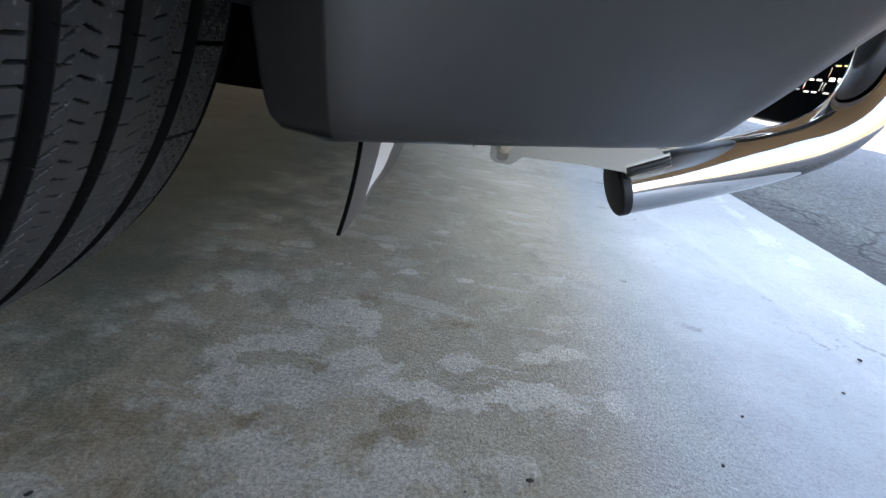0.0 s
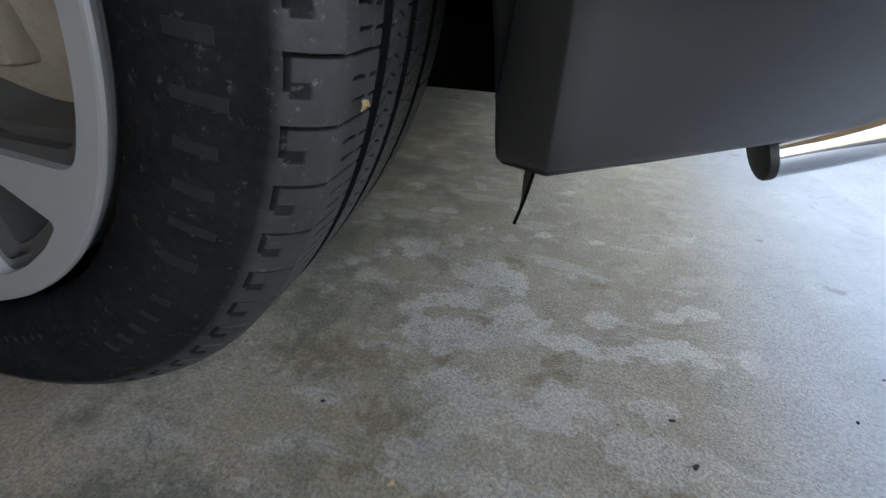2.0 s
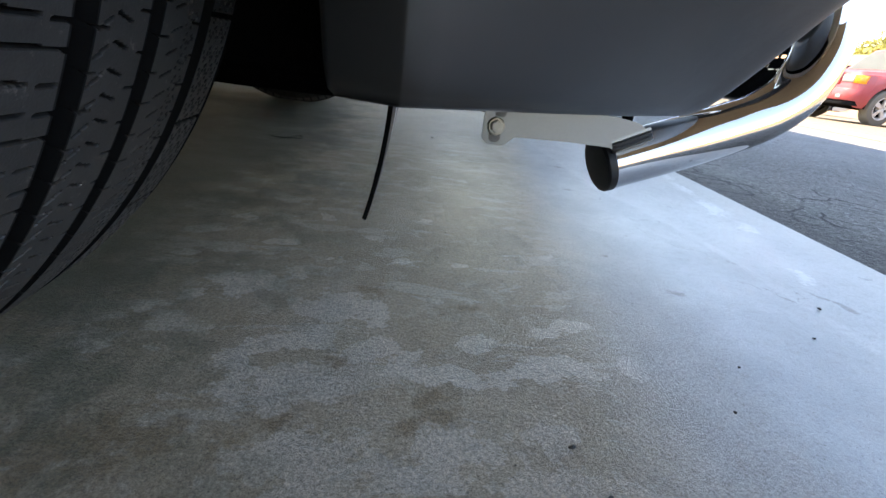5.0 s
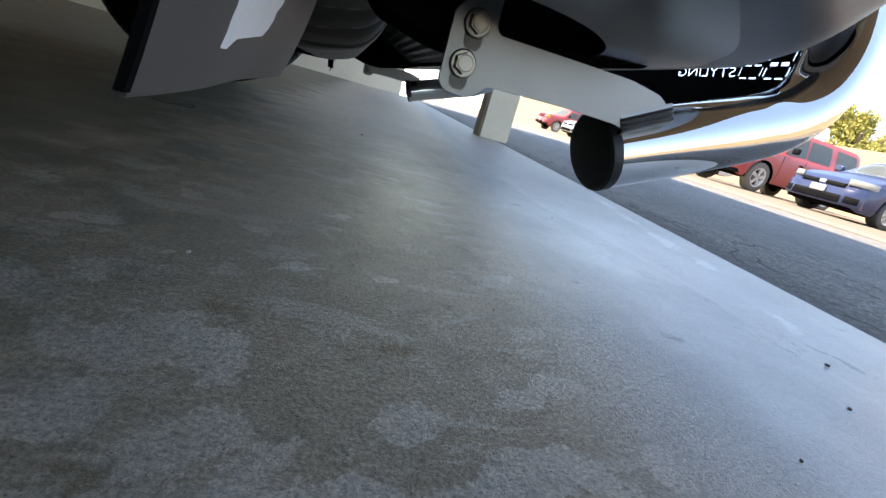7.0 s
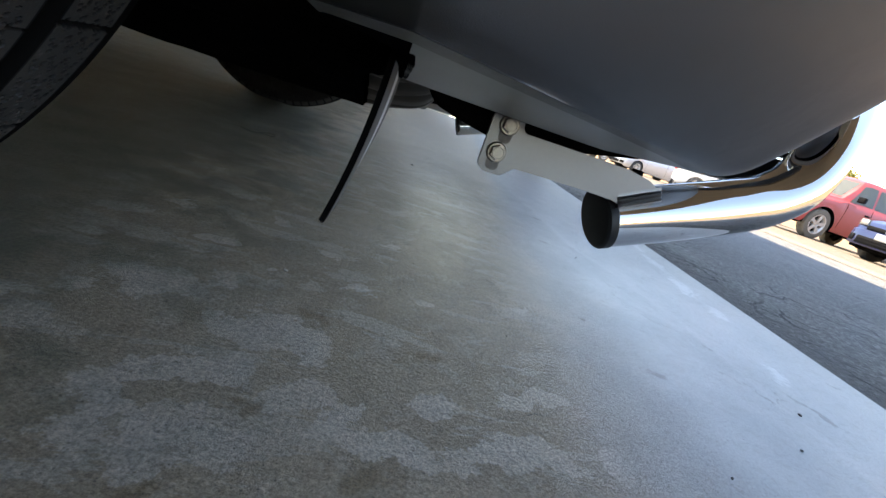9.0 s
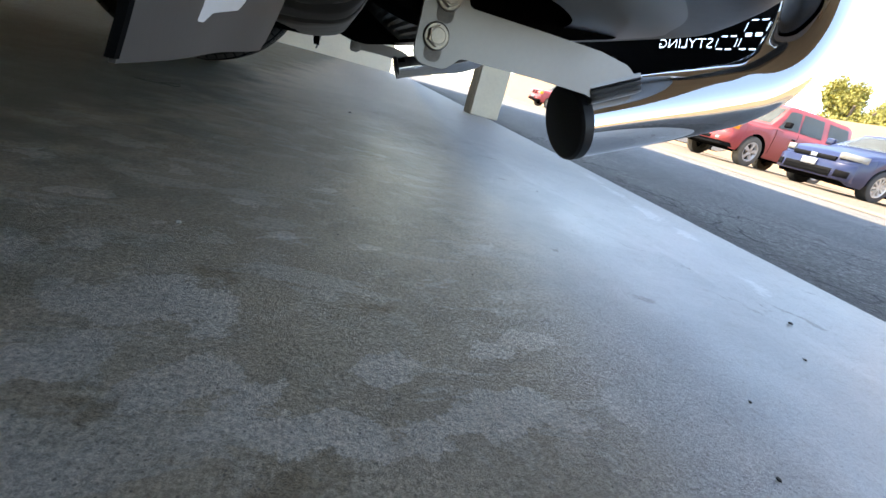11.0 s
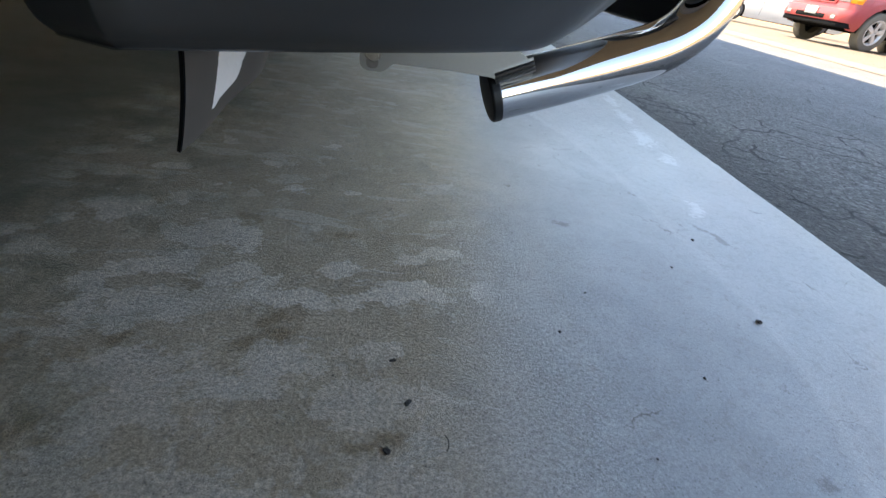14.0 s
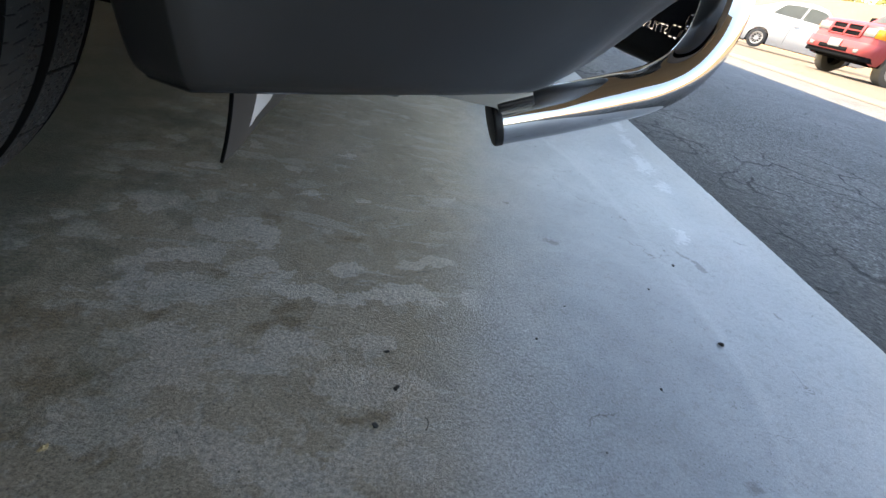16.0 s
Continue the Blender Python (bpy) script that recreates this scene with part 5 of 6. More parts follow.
def suv_body():
    """Upper body: sections along the car, with arches left open by the lower sill line."""
    st = [  # x, half width, low, belt, roof, half roof
        (0.47, 0.80, 0.62, 1.02, 1.38, 0.66), (0.44, 0.86, 0.60, 1.04, 1.60, 0.65), (0.20, 0.925, 0.60, 1.06, 1.66, 0.645), (0.0, 0.94, 0.72, 1.07, 1.67, 0.645),
        (-0.36, 0.945, 0.76, 1.06, 1.68, 0.65), (-0.75, 0.94, 0.72, 1.05, 1.69, 0.655), (-0.80, 0.94, 0.30, 1.05, 1.69, 0.655), (-1.6, 0.94, 0.27, 1.03, 1.69, 0.65), (-2.3, 0.94, 0.28, 1.01, 1.62, 0.63),
        (-2.62, 0.94, 0.30, 1.00, 1.50, 0.61), (-2.66, 0.94, 0.72, 1.00, 1.47, 0.61), (-3.06, 0.94, 0.76, 0.99, 1.16, 0.66), (-3.45, 0.93, 0.72, 0.95, 1.04, 0.70), (-3.52, 0.92, 0.30, 0.94, 1.02, 0.70), (-3.85, 0.85, 0.30, 0.85, 0.92, 0.66), (-4.0, 0.72, 0.36, 0.72, 0.78, 0.55),
    ]
    bm = bmesh.new()
    rows = []
    for x, w, lo, be, ro, rw in st:
        half = [(w - 0.02, lo), (w, lo + 0.06), (w, (lo + be) / 2), (w - 0.015, be), ((w + rw) / 2 - 0.01, (be + ro) / 2), (rw, ro - 0.03), (rw - 0.12, ro), (0, ro + 0.02)]
        rows.append([(x, YC - a, z) for a, z in half] + [(x, YC + a, z) for a, z in half[:-1][::-1]])
    vs = grid(bm, rows)
    for r in (vs[0], vs[-1]):
        bm.faces.new(r)
    bmesh.ops.recalc_face_normals(bm, faces=bm.faces[:])
    suv_part("body", bm, M_PAINTBODY, "dark grey painted body shell", angle=40)
    for side in (1, -1):
        for xa, xb in ((0.05, -0.75), (-0.82, -1.6), (-1.68, -2.45)):
            bm = bmesh.new()
            rows = []
            for k in range(9):
                x = xa + (xb - xa) * k / 8
                rows.append([(x, YC - side * (0.93 - 0.27 * u), 1.09 + 0.46 * u - 0.1 * max(0, -x - 2.0)) for u in (0, 0.5, 1)])
            grid(bm, rows)
            bmesh.ops.solidify(bm, geom=bm.faces[:], thickness=0.012)
            bmesh.ops.recalc_face_normals(bm, faces=bm.faces[:])
            suv_part("side_window", bm, M_GLASS, "tinted side window")


suv_body()

# ---------- parked vehicles across the drive ----------


def smooth(x, a, b):
    u = min(1.0, max(0.0, (x - a) / (b - a)))
    return u * u * (3 - 2 * u)


def curve_at(pts, x):
    """Value of a line through points, eased between them."""
    for (x0, v0), (x1, v1) in zip(pts, pts[1:]):
        if x <= x1:
            u = max(0.0, (x - x0) / (x1 - x0))
            return v0 + (v1 - v0) * u
    return pts[-1][1]


# proportions along the length: lower edge, shoulder line, top line, plan width
SUV_SHAPE = dict(top=[(0, 0.52), (0.008, 0.585), (0.03, 0.612), (0.18, 0.640), (0.265, 0.655), (0.375, 0.965), (0.42, 0.992), (0.60, 1.0), (0.90, 0.99), (0.955, 0.965), (0.99, 0.66), (1.0, 0.56)],
                 belt=[(0, 0.50), (0.02, 0.575), (0.20, 0.600), (0.30, 0.625), (0.9, 0.64), (1.0, 0.56)],
                 plan=[(0, 0.80), (0.012, 0.90), (0.04, 0.965), (0.12, 1.0), (0.93, 1.0), (0.985, 0.95), (1.0, 0.86)],
                 glass=((0.300, 0.385, 0.475, 0.475), (0.488, 0.495, 0.685, 0.675), (0.735, 0.725, 0.930, 0.905)), wind=(0.268, 0.372), rear=(0.985, 0.957), wheels=(0.185, 0.785), low=0.40, rw=0.79)
COUPE_SHAPE = dict(top=[(0, 0.40), (0.01, 0.47), (0.04, 0.535), (0.12, 0.605), (0.22, 0.655), (0.285, 0.675), (0.43, 0.965), (0.50, 1.0), (0.62, 0.995), (0.74, 0.94), (0.88, 0.76), (0.97, 0.735), (0.99, 0.66), (1.0, 0.52)],
                   belt=[(0, 0.39), (0.03, 0.50), (0.15, 0.58), (0.30, 0.635), (0.85, 0.70), (0.97, 0.69), (1.0, 0.52)],
                   plan=[(0, 0.60), (0.012, 0.76), (0.04, 0.90), (0.10, 0.975), (0.18, 1.0), (0.85, 1.0), (0.96, 0.93), (1.0, 0.80)],
                   glass=((0.335, 0.425, 0.560, 0.540), (0.572, 0.552, 0.770, 0.700)), wind=(0.295, 0.428), rear=(0.865, 0.745), wheels=(0.200, 0.785), low=0.36, rw=0.70)


def vehicle(name, label, paint, place, heading, L, W, H, wheel_r, suv_like, group="parked cars"):
    """A parked car, nose to -x in its own frame."""
    sh = SUV_SHAPE if suv_like else COUPE_SHAPE
    t = thing(name, label, "car", (0, 0, 0), group)
    h = W / 2
    z0 = wheel_r * (0.86 if suv_like else 0.58)
    axles = [f * L for f in sh["wheels"]]
    arch = wheel_r * (1.22 if suv_like else 1.13)

    def low(x):
        z = z0 + 0.10 * (1 - smooth(x, 0, 0.05 * L)) + 0.12 * smooth(x, 0.93 * L, L)
        for a in axles:
            d = abs(x - a)
            if d < arch:
                z = max(z, wheel_r + math.sqrt(arch * arch - d * d) * (0.98 if suv_like else 1.0))
        return z

    def half(x):
        u = x / L
        w, be, to = h * curve_at(sh["plan"], u), H * curve_at(sh["belt"], u), H * curve_at(sh["top"], u)
        lo = low(x)
        be = max(be, lo + 0.05)
        to = max(to, be + 0.012)
        g = min(1.0, (to - be) / (0.36 * H))
        rw = w * (0.90 + (sh["rw"] - 0.90) * g)
        flare = 0.012 if suv_like and min(abs(x - a) for a in axles) < arch * 1.12 else 0.0
        sill = w * (0.93 if lo < wheel_r * 1.1 else 0.99)
        mid = lo + (be - lo) * 0.42
        return [(sill + flare, lo), (w * 0.985 + flare, lo + (mid - lo) * 0.35), (w + flare * 0.5, mid), (w * 0.995, lo + (be - lo) * 0.80), (w * 0.965, be - 0.012), (w * 0.94, be + 0.01 * g),
                (w * 0.94 + (rw - w * 0.94) * 0.5, be + (to - be) * 0.48), (rw, be + (to - be) * 0.86), (rw * 0.93, be + (to - be) * 0.97), (rw * 0.55, to + 0.012), (0, to + 0.02)]

    xs = sorted({round(L * k / 90, 4) for k in range(91)} | {round(L * f, 4) for f in (0.004, 0.008, 0.015, 0.985, 0.992, 0.997)} | {round(a + s * arch * f, 4) for a in axles for s in (-1, 1) for f in (0.9, 0.97, 0.995, 1.005)})
    bm = bmesh.new()
    rows = []
    for x in xs:
        p = half(x)
        rows.append([(x, -a, z) for a, z in p] + [(x, a, z) for a, z in p[:-1][::-1]])
    vs = grid(bm, rows)
    for r in (vs[0], vs[-1]):
        bm.faces.new(r)
    bmesh.ops.recalc_face_normals(bm, faces=bm.faces[:])
    part("body", bm, paint, t, angle=38)
    bm = bmesh.new()
    box(bm, (0.06 * L, -h * 0.78, z0 - 0.02), (0.95 * L, h * 0.78, z0 + 0.35), 0.03)
    part("underbody", bm, M_BLACK, t)

    def skin(x, v):
        """Point on the side glass: v from the shoulder to the roof rail."""
        p = half(x)
        (y0, za), (y1, zb), (y2, zc) = p[5], p[6], p[7]
        if v < 0.5:
            return y0 + (y1 - y0) * v * 2, za + (zb - za) * v * 2
        return y1 + (y2 - y1) * (v * 2 - 1), zb + (zc - zb) * (v * 2 - 1)

    for side in (-1, 1):
        for xa, xb, xd, xc in sh["glass"]:
            bm = bmesh.new()
            rows = []
            for k in range(4):
                v = 0.06 + 0.86 * k / 3
                row = []
                for j in range(6):
                    u = j / 5
                    x = L * ((xa + (xb - xa) * v) * (1 - u) + (xd + (xc - xd) * v) * u)
                    y, z = skin(x, v)
                    row.append((x, side * (y + 0.006), z + 0.002))
                rows.append(row)
            grid(bm, rows)
            bmesh.ops.solidify(bm, geom=bm.faces[:], thickness=0.008)
            bmesh.ops.recalc_face_normals(bm, faces=bm.faces[:])
            part("window", bm, M_CARGLASS, t)
        # door seams and handle
        for f in ((0.305, 0.485, 0.69) if suv_like else (0.315, 0.60)):
            bm = bmesh.new()
            p = half(f * L)
            pts = [Vector((f * L, side * (a + 0.001), z)) for a, z in (p[1], p[2], p[3], p[4])]
            tube(bm, pts, 0.005, 6)
            part("door_seam", bm, M_BLACK, t)
        for f in ((0.455, 0.655) if suv_like else (0.565,)):
            p = half(f * L)[3]
            bm = bmesh.new()
            box(bm, (f * L - 0.08, side * p[0] - 0.02, p[1] - 0.02), (f * L + 0.08, side * p[0] + 0.02, p[1] + 0.02), 0.008)
            part("door_handle", bm, M_CARTRIM if suv_like else paint, t)
        bm = bmesh.new()
        mx, mz = (0.325 if suv_like else 0.34) * L, H * (0.665 if suv_like else 0.70)
        box(bm, (mx, side * (h + 0.09) - 0.10, mz), (mx + 0.11, side * (h + 0.09) + 0.09, mz + 0.15), 0.035, 3)
        part("mirror", bm, M_CARTRIM if suv_like else paint, t)

    for nm, (fa, fb) in (("windscreen", sh["wind"]), ("rear_window", sh["rear"])):
        bm = bmesh.new()
        rows = []
        for k in range(6):
            f = fa + (fb - fa) * (0.06 + 0.86 * k / 5)
            to, w = H * curve_at(sh["top"], f), half(f * L)[8][0]
            n = -0.010 if fa < fb else 0.010
            rows.append([(f * L + n, w * s * 0.96, to + 0.018 - 0.022 * s * s) for s in (-1, -0.55, 0, 0.55, 1)])
        grid(bm, rows)
        bmesh.ops.solidify(bm, geom=bm.faces[:], thickness=0.008)
        bmesh.ops.recalc_face_normals(bm, faces=bm.faces[:])
        part(nm, bm, M_CARGLASS, t)

    def front(y, out=0.0):
        """x of the nose skin at a place across the car."""
        f = abs(y) / h
        pl = sh["plan"]
        for (x0, v0), (x1, v1) in zip(pl, pl[1:]):
            if f <= v1:
                return L * (x0 + (x1 - x0) * max(0.0, (f - v0) / (v1 - v0))) - out
        return pl[2][0] * L - out

    def band(nm, mat, ya, yb, za, zb, out, par=t, n=8, thick=0.05):
        """A panel that follows the nose."""
        bm = bmesh.new()
        rows = []
        for k in range(n + 1):
            y = ya + (yb - ya) * k / n
            x = front(y, out)
            rows.append([(x + 0.012, y, zb), (x, y, zb - 0.012), (x, y, za + 0.012), (x + 0.012, y, za), (x + thick, y, za), (x + thick, y, zb)])
        vs = grid(bm, rows, closed_v=True)
        bm.faces.new(vs[0])
        bm.faces.new(vs[-1])
        bmesh.ops.recalc_face_normals(bm, faces=bm.faces[:])
        return part(nm, bm, mat, par, angle=50)

    if suv_like:
        hz = 0.60 * H
        g = band("grille", M_CARTRIM, -h * 0.44, h * 0.44, hz * 0.74, hz * 0.955, 0.015)
        for za in (0.735, 0.835, 0.94):
            band("grille_bar", paint, -h * 0.45, h * 0.45, hz * za, hz * (za + 0.025), 0.035, g)
        for yy in (-0.45, 0.0, 0.43):
            band("grille_bar", paint, h * yy - 0.02, h * yy + 0.035, hz * 0.735, hz * 0.96, 0.036, g, 1)
        b = band("front_bumper", paint, -h * 0.955, h * 0.955, hz * 0.43, hz * 0.66, 0.10, n=14, thick=0.2)
        band("air_intake", M_CARTRIM, -h * 0.42, h * 0.42, hz * 0.45, hz * 0.53, 0.112, b)
        band("lower_valance", M_CARTRIM, -h * 0.93, h * 0.93, hz * 0.34, hz * 0.435, 0.07, b, 12, 0.2)
        band("number_plate", M_NUMPLATE, -0.155, 0.155, hz * 0.50, hz * 0.64, 0.125, b, 1, 0.02)
        for s in (-1, 1):
            band("headlamp", M_LAMP, s * h * 0.50, s * h * 0.80, hz * 0.78, hz * 0.93, 0.018)
            band("indicator", M_AMBER, s * h * 0.81, s * h * 0.955, hz * 0.77, hz * 0.93, 0.014)
            band("fog_lamp", M_LAMP, s * h * 0.60, s * h * 0.72, hz * 0.46, hz * 0.53, 0.115, b, 2)
    else:
        hz = 0.52 * H
        g = band("grille", M_CARTRIM, -h * 0.50, h * 0.50, hz * 0.80, hz * 0.92, 0.015)
        band("grille_bar", M_SILVER, -h * 0.07, h * 0.07, hz * 0.81, hz * 0.92, 0.026, g, 2)
        b = band("front_bumper", paint, -h * 0.90, h * 0.90, hz * 0.34, hz * 0.78, 0.045, n=16, thick=0.15)
        band("air_intake", M_CARTRIM, -h * 0.56, h * 0.56, hz * 0.38, hz * 0.60, 0.056, b, 10)
        for za in (0.44, 0.51):
            band("intake_bar", M_CARTRIM, -h * 0.55, h * 0.55, hz * za, hz * (za + 0.02), 0.066, b, 8)
        band("number_plate", M_NUMPLATE, -0.155, 0.155, hz * 0.58, hz * 0.76, 0.075, b, 1, 0.02)
        for s in (-1, 1):
            band("headlamp", M_LAMP, s * h * 0.54, s * h * 0.93, hz * 0.90, hz * 1.06, 0.004)
            band("fog_lamp", M_CARTRIM, s * h * 0.64, s * h * 0.86, hz * 0.42, hz * 0.60, 0.056, b, 4)
    for side in (-1, 1):
        bm = bmesh.new()
        box(bm, (L - 0.10, side * h * 0.76 - 0.10, H * 0.44), (L + 0.012, side * h * 0.76 + 0.10, H * (0.60 if suv_like else 0.56)), 0.02)
        part("tail_lamp", bm, M_REDLENS, t)
        for x in axles:
            m = Matrix.Translation((x, side * (h - 0.115), wheel_r)) @ Matrix.Rotation(0 if side < 0 else math.pi, 4, "Z")
            bm = bmesh.new()
            lathe(bm, [(wheel_r * 0.62, -0.11), (wheel_r * 0.85, -0.118), (wheel_r * 0.96, -0.105), (wheel_r, -0.075), (wheel_r, 0.075), (wheel_r * 0.96, 0.105), (wheel_r * 0.6, 0.11)], 40)
            bmesh.ops.transform(bm, matrix=m, verts=bm.verts[:])
            w = part("tyre", bm, M_FARTYRE if suv_like else M_RUBBER, t)
            bm = bmesh.new()
            lathe(bm, [(0.002, -0.075), (wheel_r * 0.17, -0.090), (wheel_r * 0.22, -0.05), (wheel_r * 0.24, -0.02)], 30)
            lathe(bm, [(wheel_r * 0.50, -0.02), (wheel_r * 0.54, -0.085), (wheel_r * 0.60, -0.112), (wheel_r * 0.65, -0.113), (wheel_r * 0.66, -0.10)], 40)
            for k in range(5 if suv_like else 10):
                spoke(bm, radians(360 / (5 if suv_like else 10) * k + 12), wheel_r * 0.12, wheel_r * 0.57, 0.075 if suv_like else 0.022, 0.095 if suv_like else 0.03, -0.102, -0.06)
            bmesh.ops.transform(bm, matrix=m, verts=bm.verts[:])
            bmesh.ops.recalc_face_normals(bm, faces=bm.faces[:])
            part("rim", bm, M_ALLOYFAR, w)
            bm = bmesh.new()
            lathe(bm, [(0.002, -0.03), (wheel_r * 0.55, -0.03), (wheel_r * 0.62, -0.08)], 30)
            bmesh.ops.transform(bm, matrix=m, verts=bm.verts[:])
            part("brake_disc", bm, M_CARTRIM, w)
            # liner that closes the arch
            bm = bmesh.new()
            rows = []
            for k in range(15):
                a = radians(-8 + 196 * k / 14)
                rows.append([(x + arch * math.cos(a), side * yy, wheel_r + arch * math.sin(a)) for yy in (h * 0.985, h - 0.32)])
            grid(bm, rows)
            part("wheel_arch", bm, M_BLACK, t)
    t.matrix_world = Matrix.Translation((place[0], place[1], ground_z(place[0], place[1]))) @ Matrix.Rotation(heading, 4, "Z")
    return t


M_CARGLASS = material("car window glass", (0.15, 0.16, 0.145), 0.06, 0, 5, 0.05, rough_vary=0.02)
M_FARTYRE = material("dusty tyre", (0.13, 0.11, 0.085), 0.85)
M_ALLOYFAR = material("dull alloy", (0.55, 0.52, 0.48), 0.45, 0.6)

FACE = radians(3)  # cars stand nose to the drive, turned a little


def parked(name, label, paint, wheel_at, L, W, H, r, suv_like, turn=0.0):
    """Place by the front wheel on the car's near side."""
    a = FACE + turn
    lx, ly = (0.185 if suv_like else 0.20) * L, -(W / 2 - 0.1)
    ox = wheel_at[0] - (lx * math.cos(a) - ly * math.sin(a))
    oy = wheel_at[1] - (lx * math.sin(a) + ly * math.cos(a))
    return vehicle(name, label, paint, (ox, oy), a, L, W, H, r, suv_like)


parked("red_suv", "faded red SUV parked nose-out in the sun", M_RED, (11.2, 9.9), 4.9, 1.84, 1.85, 0.40, True)
parked("blue_coupe", "dark blue coupe parked beside the red SUV", M_BLUE, (10.85, 6.5), 4.4, 1.78, 1.42, 0.325, False, -0.08)
vehicle("white_sedan", "white sedan standing side-on beyond the red SUV", M_CARWHITE, (16.03, 15.21), radians(143), 4.5, 1.72, 1.62, 0.31, False)
parked("red_wagon", "red SUV parked far down the drive", M_RED, (15.2, 30.0), 4.8, 1.8, 1.8, 0.37, True)
parked("silver_coupe", "silver car parked nose-out far down the drive", M_SILVER, (13.1, 22.0), 4.4, 1.75, 1.42, 0.32, False)


def far_wall():
    bm = bmesh.new()
    box(bm, (23.0, -60, -0.2), (23.2, 70, 3.1))
    solid("boundary_wall", bm, M_TANWALL, "tan stucco boundary wall in the sun", "wall", "structure", smooth=False)


far_wall()


def leaves(name, label, clumps, n, size, seed, parent=None, kind=""):
    rng = random.Random(seed)
    V, F = [], []
    for cx, cy, cz, rx, ry, rz in clumps:
        for _ in range(n):
            while True:
                u = Vector((rng.uniform(-1, 1), rng.uniform(-1, 1), rng.uniform(-1, 1)))
                if 0.3 < u.length < 1:
                    break
            u = u * (0.8 + 0.4 * noise.noise(u * 2.5 + Vector((seed, 0, 0))))
            p = Vector((cx + u.x * rx, cy + u.y * ry, cz + u.z * rz))
            q = Euler((rng.uniform(0, 6.3), rng.uniform(0, 6.3), rng.uniform(0, 6.3))).to_matrix()
            s = size * rng.uniform(0.6, 1.3)
            k = len(V)
            V += [tuple(p + q @ Vector(v)) for v in ((-s, 0, 0), (0, -s * 0.5, 0.1 * s), (s, 0, 0), (0, s * 0.5, 0.1 * s))]
            F.append((k, k + 1, k + 2, k + 3))
    me = bpy.data.meshes.new(name)
    me.from_pydata(V, [], F)
    me.materials.append(M_LEAF)
    ob = new(name, me)
    if parent:
        ob.parent = parent
    return ob


def tree(x, y, h, r, seed):
    t = thing("tree", "bushy yellow-green tree beyond the boundary wall", "tree", (x, y, ground_z(20, y)), "far trees")
    rng = random.Random(seed)
    bm = bmesh.new()
    tube(bm, spline([(0, 0, 0), (0.05, 0.02, h * 0.3), (0.0, 0.1, h * 0.6)], 4), 0.16, 10)
    for k in range(5):
        a = k * 1.26
        tube(bm, spline([(0, 0.05, h * 0.4), (0.4 * r * math.cos(a), 0.4 * r * math.sin(a), h * 0.58), (0.8 * r * math.cos(a), 0.8 * r * math.sin(a), h * 0.75)], 3), 0.06, 6)
    part("trunk", bm, M_BARK, t)
    cl = [(rng.uniform(-0.6, 0.6) * r, rng.uniform(-0.6, 0.6) * r, h * rng.uniform(0.5, 0.88), r * 0.55, r * 0.55, h * 0.17) for _ in range(9)]
    leaves("crown", "", cl, 1300, 0.09, seed, t)


for k, (x, y, h, r) in enumerate(((27, 19.0, 5.5, 1.35), (31, 19.2, 6.0, 1.2), (31, 12, 5.6, 2.0), (33, 30, 5.8, 2.4))):
    tree(x, y, h, r, 11 + k)
hedge = leaves("hedge", "", [(23.9, 2.0 * k - 8, 3.15, 0.6, 1.2, 0.55 + 0.2 * math.sin(k * 1.7)) for k in range(34)], 520, 0.085, 5)
tagged(hedge, "yellow-green hedge along the boundary wall top", "hedge", "", "stuff")

# ---------- loose bits on the slab ----------


def chip(name, label, x, y, r, mat, seed, flat=0.5, z=0.0):
    rng = random.Random(seed)
    bm = bmesh.new()
    bmesh.ops.create_icosphere(bm, subdivisions=2, radius=r)
    for v in bm.verts:
        v.co *= 0.5 + 0.75 * rng.random()
        v.co.z *= flat
        v.co.x *= 1.4
    lo = min(v.co.z for v in bm.verts)
    a = rng.uniform(0, 6)
    bmesh.ops.transform(bm, matrix=Matrix.Translation((x, y, z - lo)) @ Matrix.Rotation(a, 4, "Z"), verts=bm.verts[:])
    return solid(name, bm, mat, label, "debris", "", False, "floor debris")


chip("debris", "small black rubber crumb on the concrete", 0.215, 0.221, 0.0024, M_DEBRIS, 1)
chip("debris", "small black rubber crumb on the concrete", 0.200, 0.184, 0.0025, M_DEBRIS, 2)
for k, (x, y, r) in enumerate(((0.600, 0.327, 0.003), (0.626, 0.491, 0.0022), (0.205, 0.26, 0.002), (-0.083, 0.202, 0.0015), (0.174, 1.437, 0.004), (0.36, 0.30, 0.0013), (0.41, 0.36, 0.0013), (0.55, 0.42, 0.0014), (0.48, 0.25, 0.0014))):
    chip("grit", "dark grit speck on the concrete", x, y, r, M_DEBRIS, 10 + k)
chip("seed", "tan seed husk on the concrete", -0.004, 0.151, 0.0022, M_LEAFDEBRIS, 33)

rng = random.Random(77)
for k in range(46):
    y = 0.10 + 1.05 * rng.random() ** 1.2
    x = edge_x(y) - 0.006 - 0.03 * rng.random() if k % 3 == 0 else rng.uniform(0.10, edge_x(y) - 0.02)
    chip("grit", "tiny dark grit speck on the concrete", x, y, rng.uniform(0.0005, 0.0013), M_DEBRIS, 100 + k, 0.5, -0.003 if x > 0.62 else 0.0)


def twig():
    bm = bmesh.new()
    tube(bm, spline([(0.2395, 0.196, 0.0006), (0.2415, 0.192, 0.0012), (0.2412, 0.187, 0.0009), (0.2398, 0.1845, 0.0006)], 5), 0.0004, 6)
    solid("twig", bm, M_DEBRIS, "tiny curved dark twig on the concrete", "debris", group="floor debris")


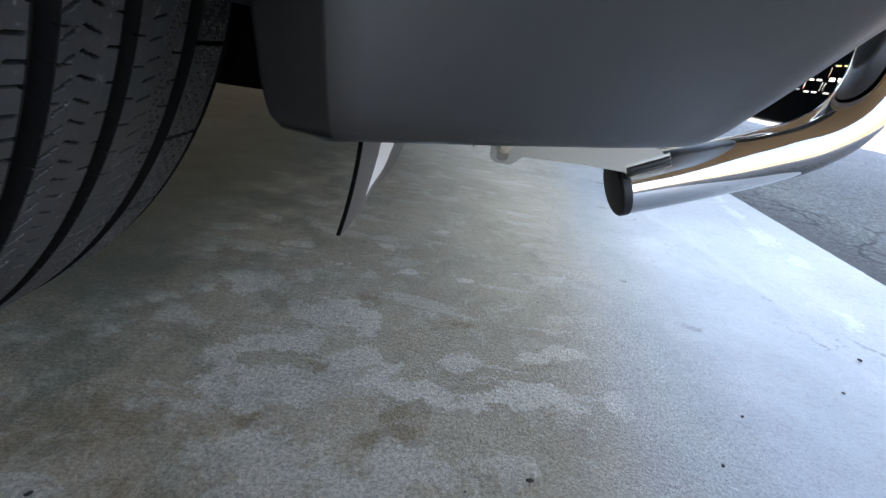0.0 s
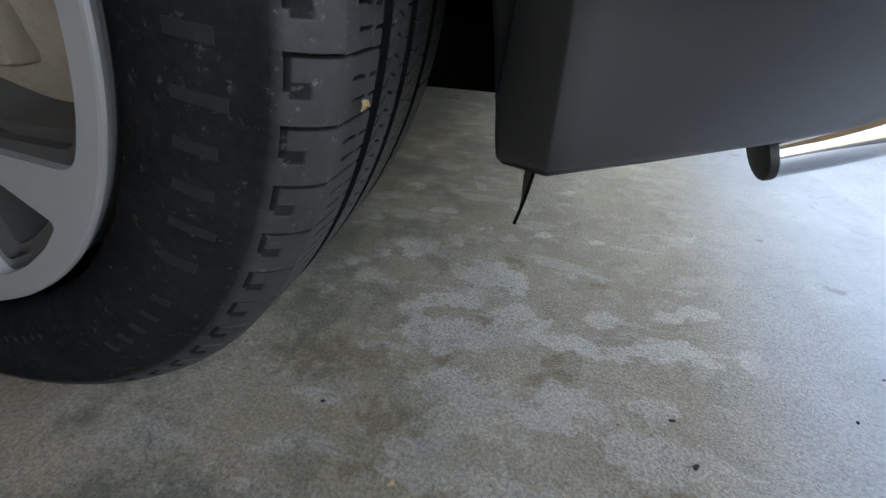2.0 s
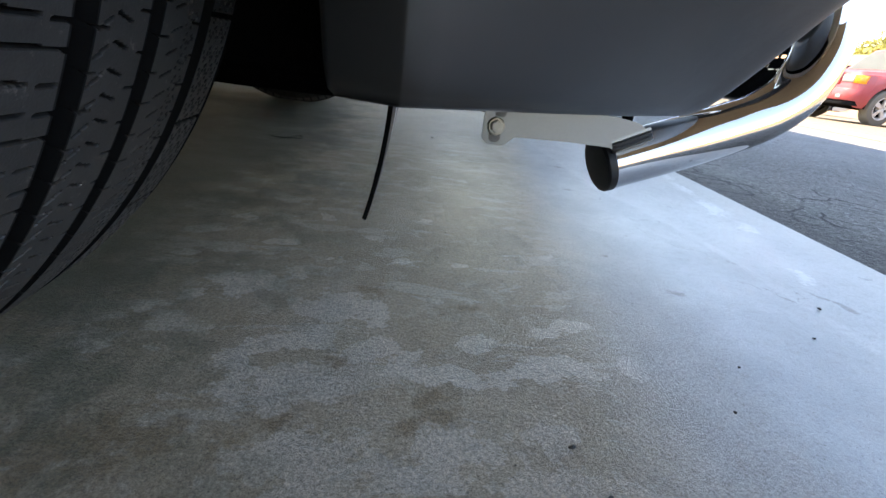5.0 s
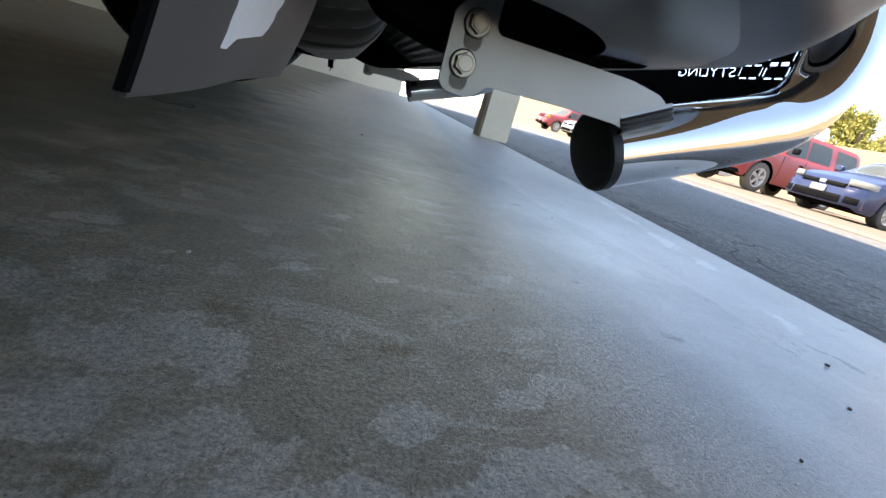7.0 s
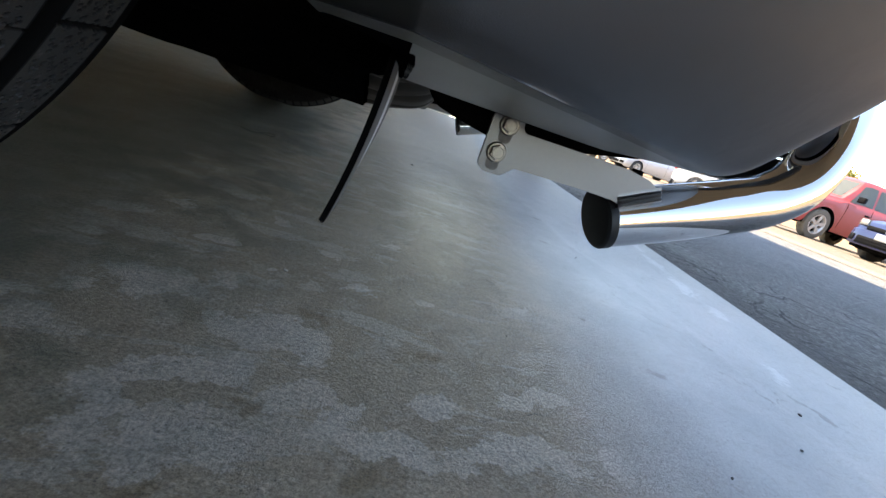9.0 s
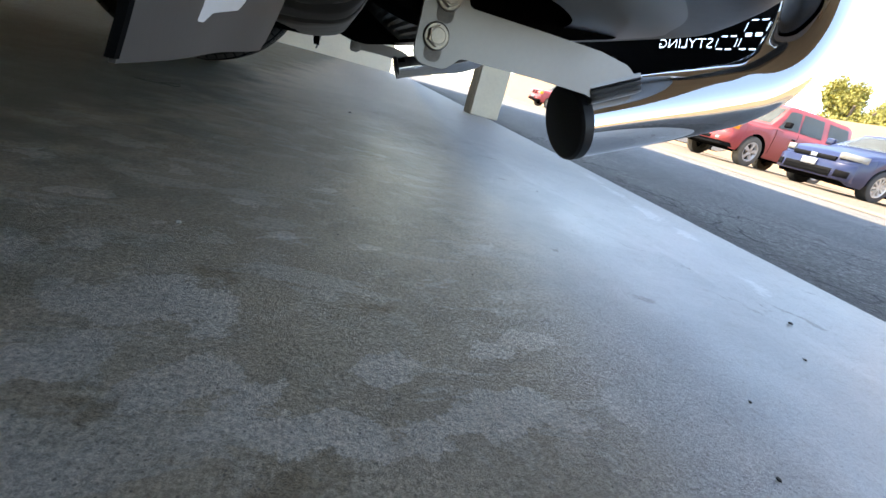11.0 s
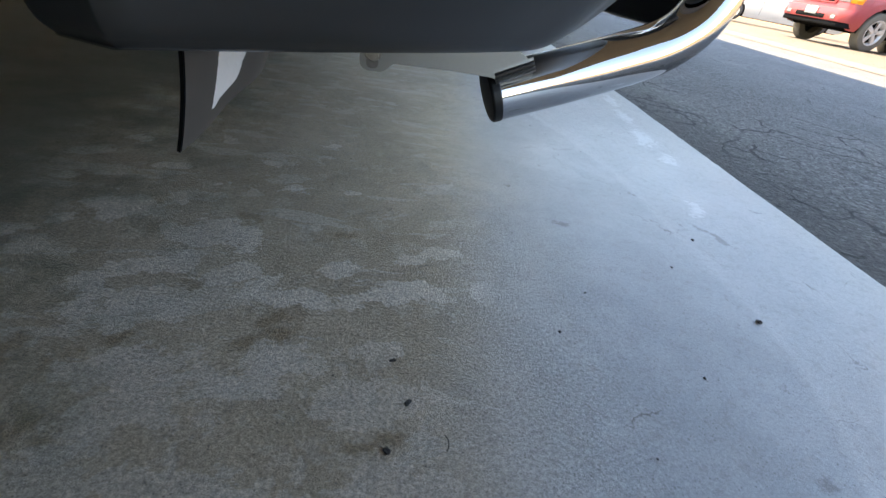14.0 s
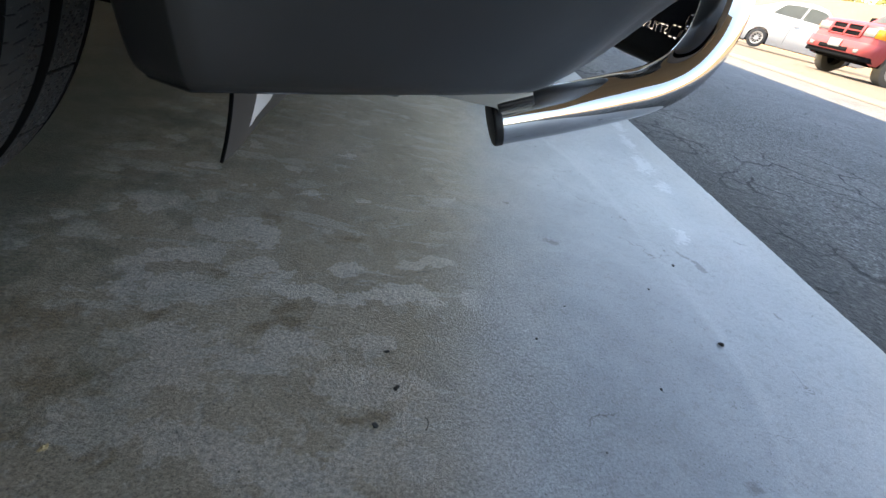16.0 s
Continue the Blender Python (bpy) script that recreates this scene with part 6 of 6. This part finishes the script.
def fallen_sprig():
    """Thin forked stalk lying under the car."""
    bm = bmesh.new()
    tube(bm, spline([(-0.246, 1.195, 0.001), (-0.226, 1.182, 0.002), (-0.212, 1.186, 0.001), (-0.190, 1.192, 0.002), (-0.176, 1.190, 0.001)], 5), 0.0005, 6)
    tube(bm, spline([(-0.205, 1.187, 0.001), (-0.198, 1.21, 0.002), (-0.180, 1.235, 0.001)], 5), 0.0005, 6)
    tube(bm, spline([(-0.178, 1.191, 0.001), (-0.172, 1.206, 0.002), (-0.185, 1.232, 0.001)], 5), 0.0005, 6)
    solid("fallen_sprig", bm, M_DEBRIS, "thin dark forked sprig lying on the concrete", "debris", group="floor debris")


def pale_husk():
    """Curled pale husk with two thin fins."""
    bm = bmesh.new()
    for lift, turn in ((0.0012, 0.0), (0.0024, 0.7)):
        c, n = math.cos(turn), math.sin(turn)
        rows = []
        for k in range(7):
            u = k / 6 - 0.5
            w = 0.0022 * (1 - (2 * u) ** 2) + 0.0003
            rows.append([(-0.131 + 0.020 * u * c - d * n, 0.634 + 0.020 * u * n + d * c, lift + 4.0 * u * u * lift + abs(d) * 0.5) for d in (-w, 0.0, w)])
        grid(bm, rows)
    bmesh.ops.solidify(bm, geom=bm.faces[:], thickness=0.0004)
    bmesh.ops.recalc_face_normals(bm, faces=bm.faces[:])
    solid("pale_husk", bm, M_HUSK, "curled pale grey husk lying on the concrete", "debris", group="floor debris")


for k, (x, y, r) in enumerate(((0.012, 0.528, 0.0022), (-0.042, 0.495, 0.0012), (0.037, 0.512, 0.0009), (0.0, 0.62, 0.0010))):
    chip("crumb", "pale mortar crumb on the concrete", x, y, r, M_HUSK, 300 + k)
pale_husk()
fallen_sprig()


def dry_leaf():
    """Forked husk caught on the tread."""
    bm = bmesh.new()
    c = Vector((-0.0226, 0.188, 0.259))
    for a, l in ((0.5, 0.0075), (2.4, 0.006), (1.4, 0.004)):
        d = Vector((0, math.cos(a), -math.sin(a)))
        n = Vector((0, d.z, -d.y))
        tip, mid = c + d * l + Vector((0.0012, 0, 0)), c + d * l * 0.5 + Vector((0.0016, 0, 0))
        rows = [[c + n * 0.0006, c + Vector((0.0006, 0, 0)), c - n * 0.0006], [mid + n * 0.0017, mid + Vector((0.0007, 0, 0)), mid - n * 0.0017], [tip + n * 0.0004, tip + Vector((0.0003, 0, 0)), tip - n * 0.0004]]
        grid(bm, rows)
    bmesh.ops.solidify(bm, geom=bm.faces[:], thickness=0.0005)
    solid("dry_leaf", bm, M_LEAFDEBRIS, "dry tan forked husk stuck on the tyre tread", "leaf")


twig()
dry_leaf()
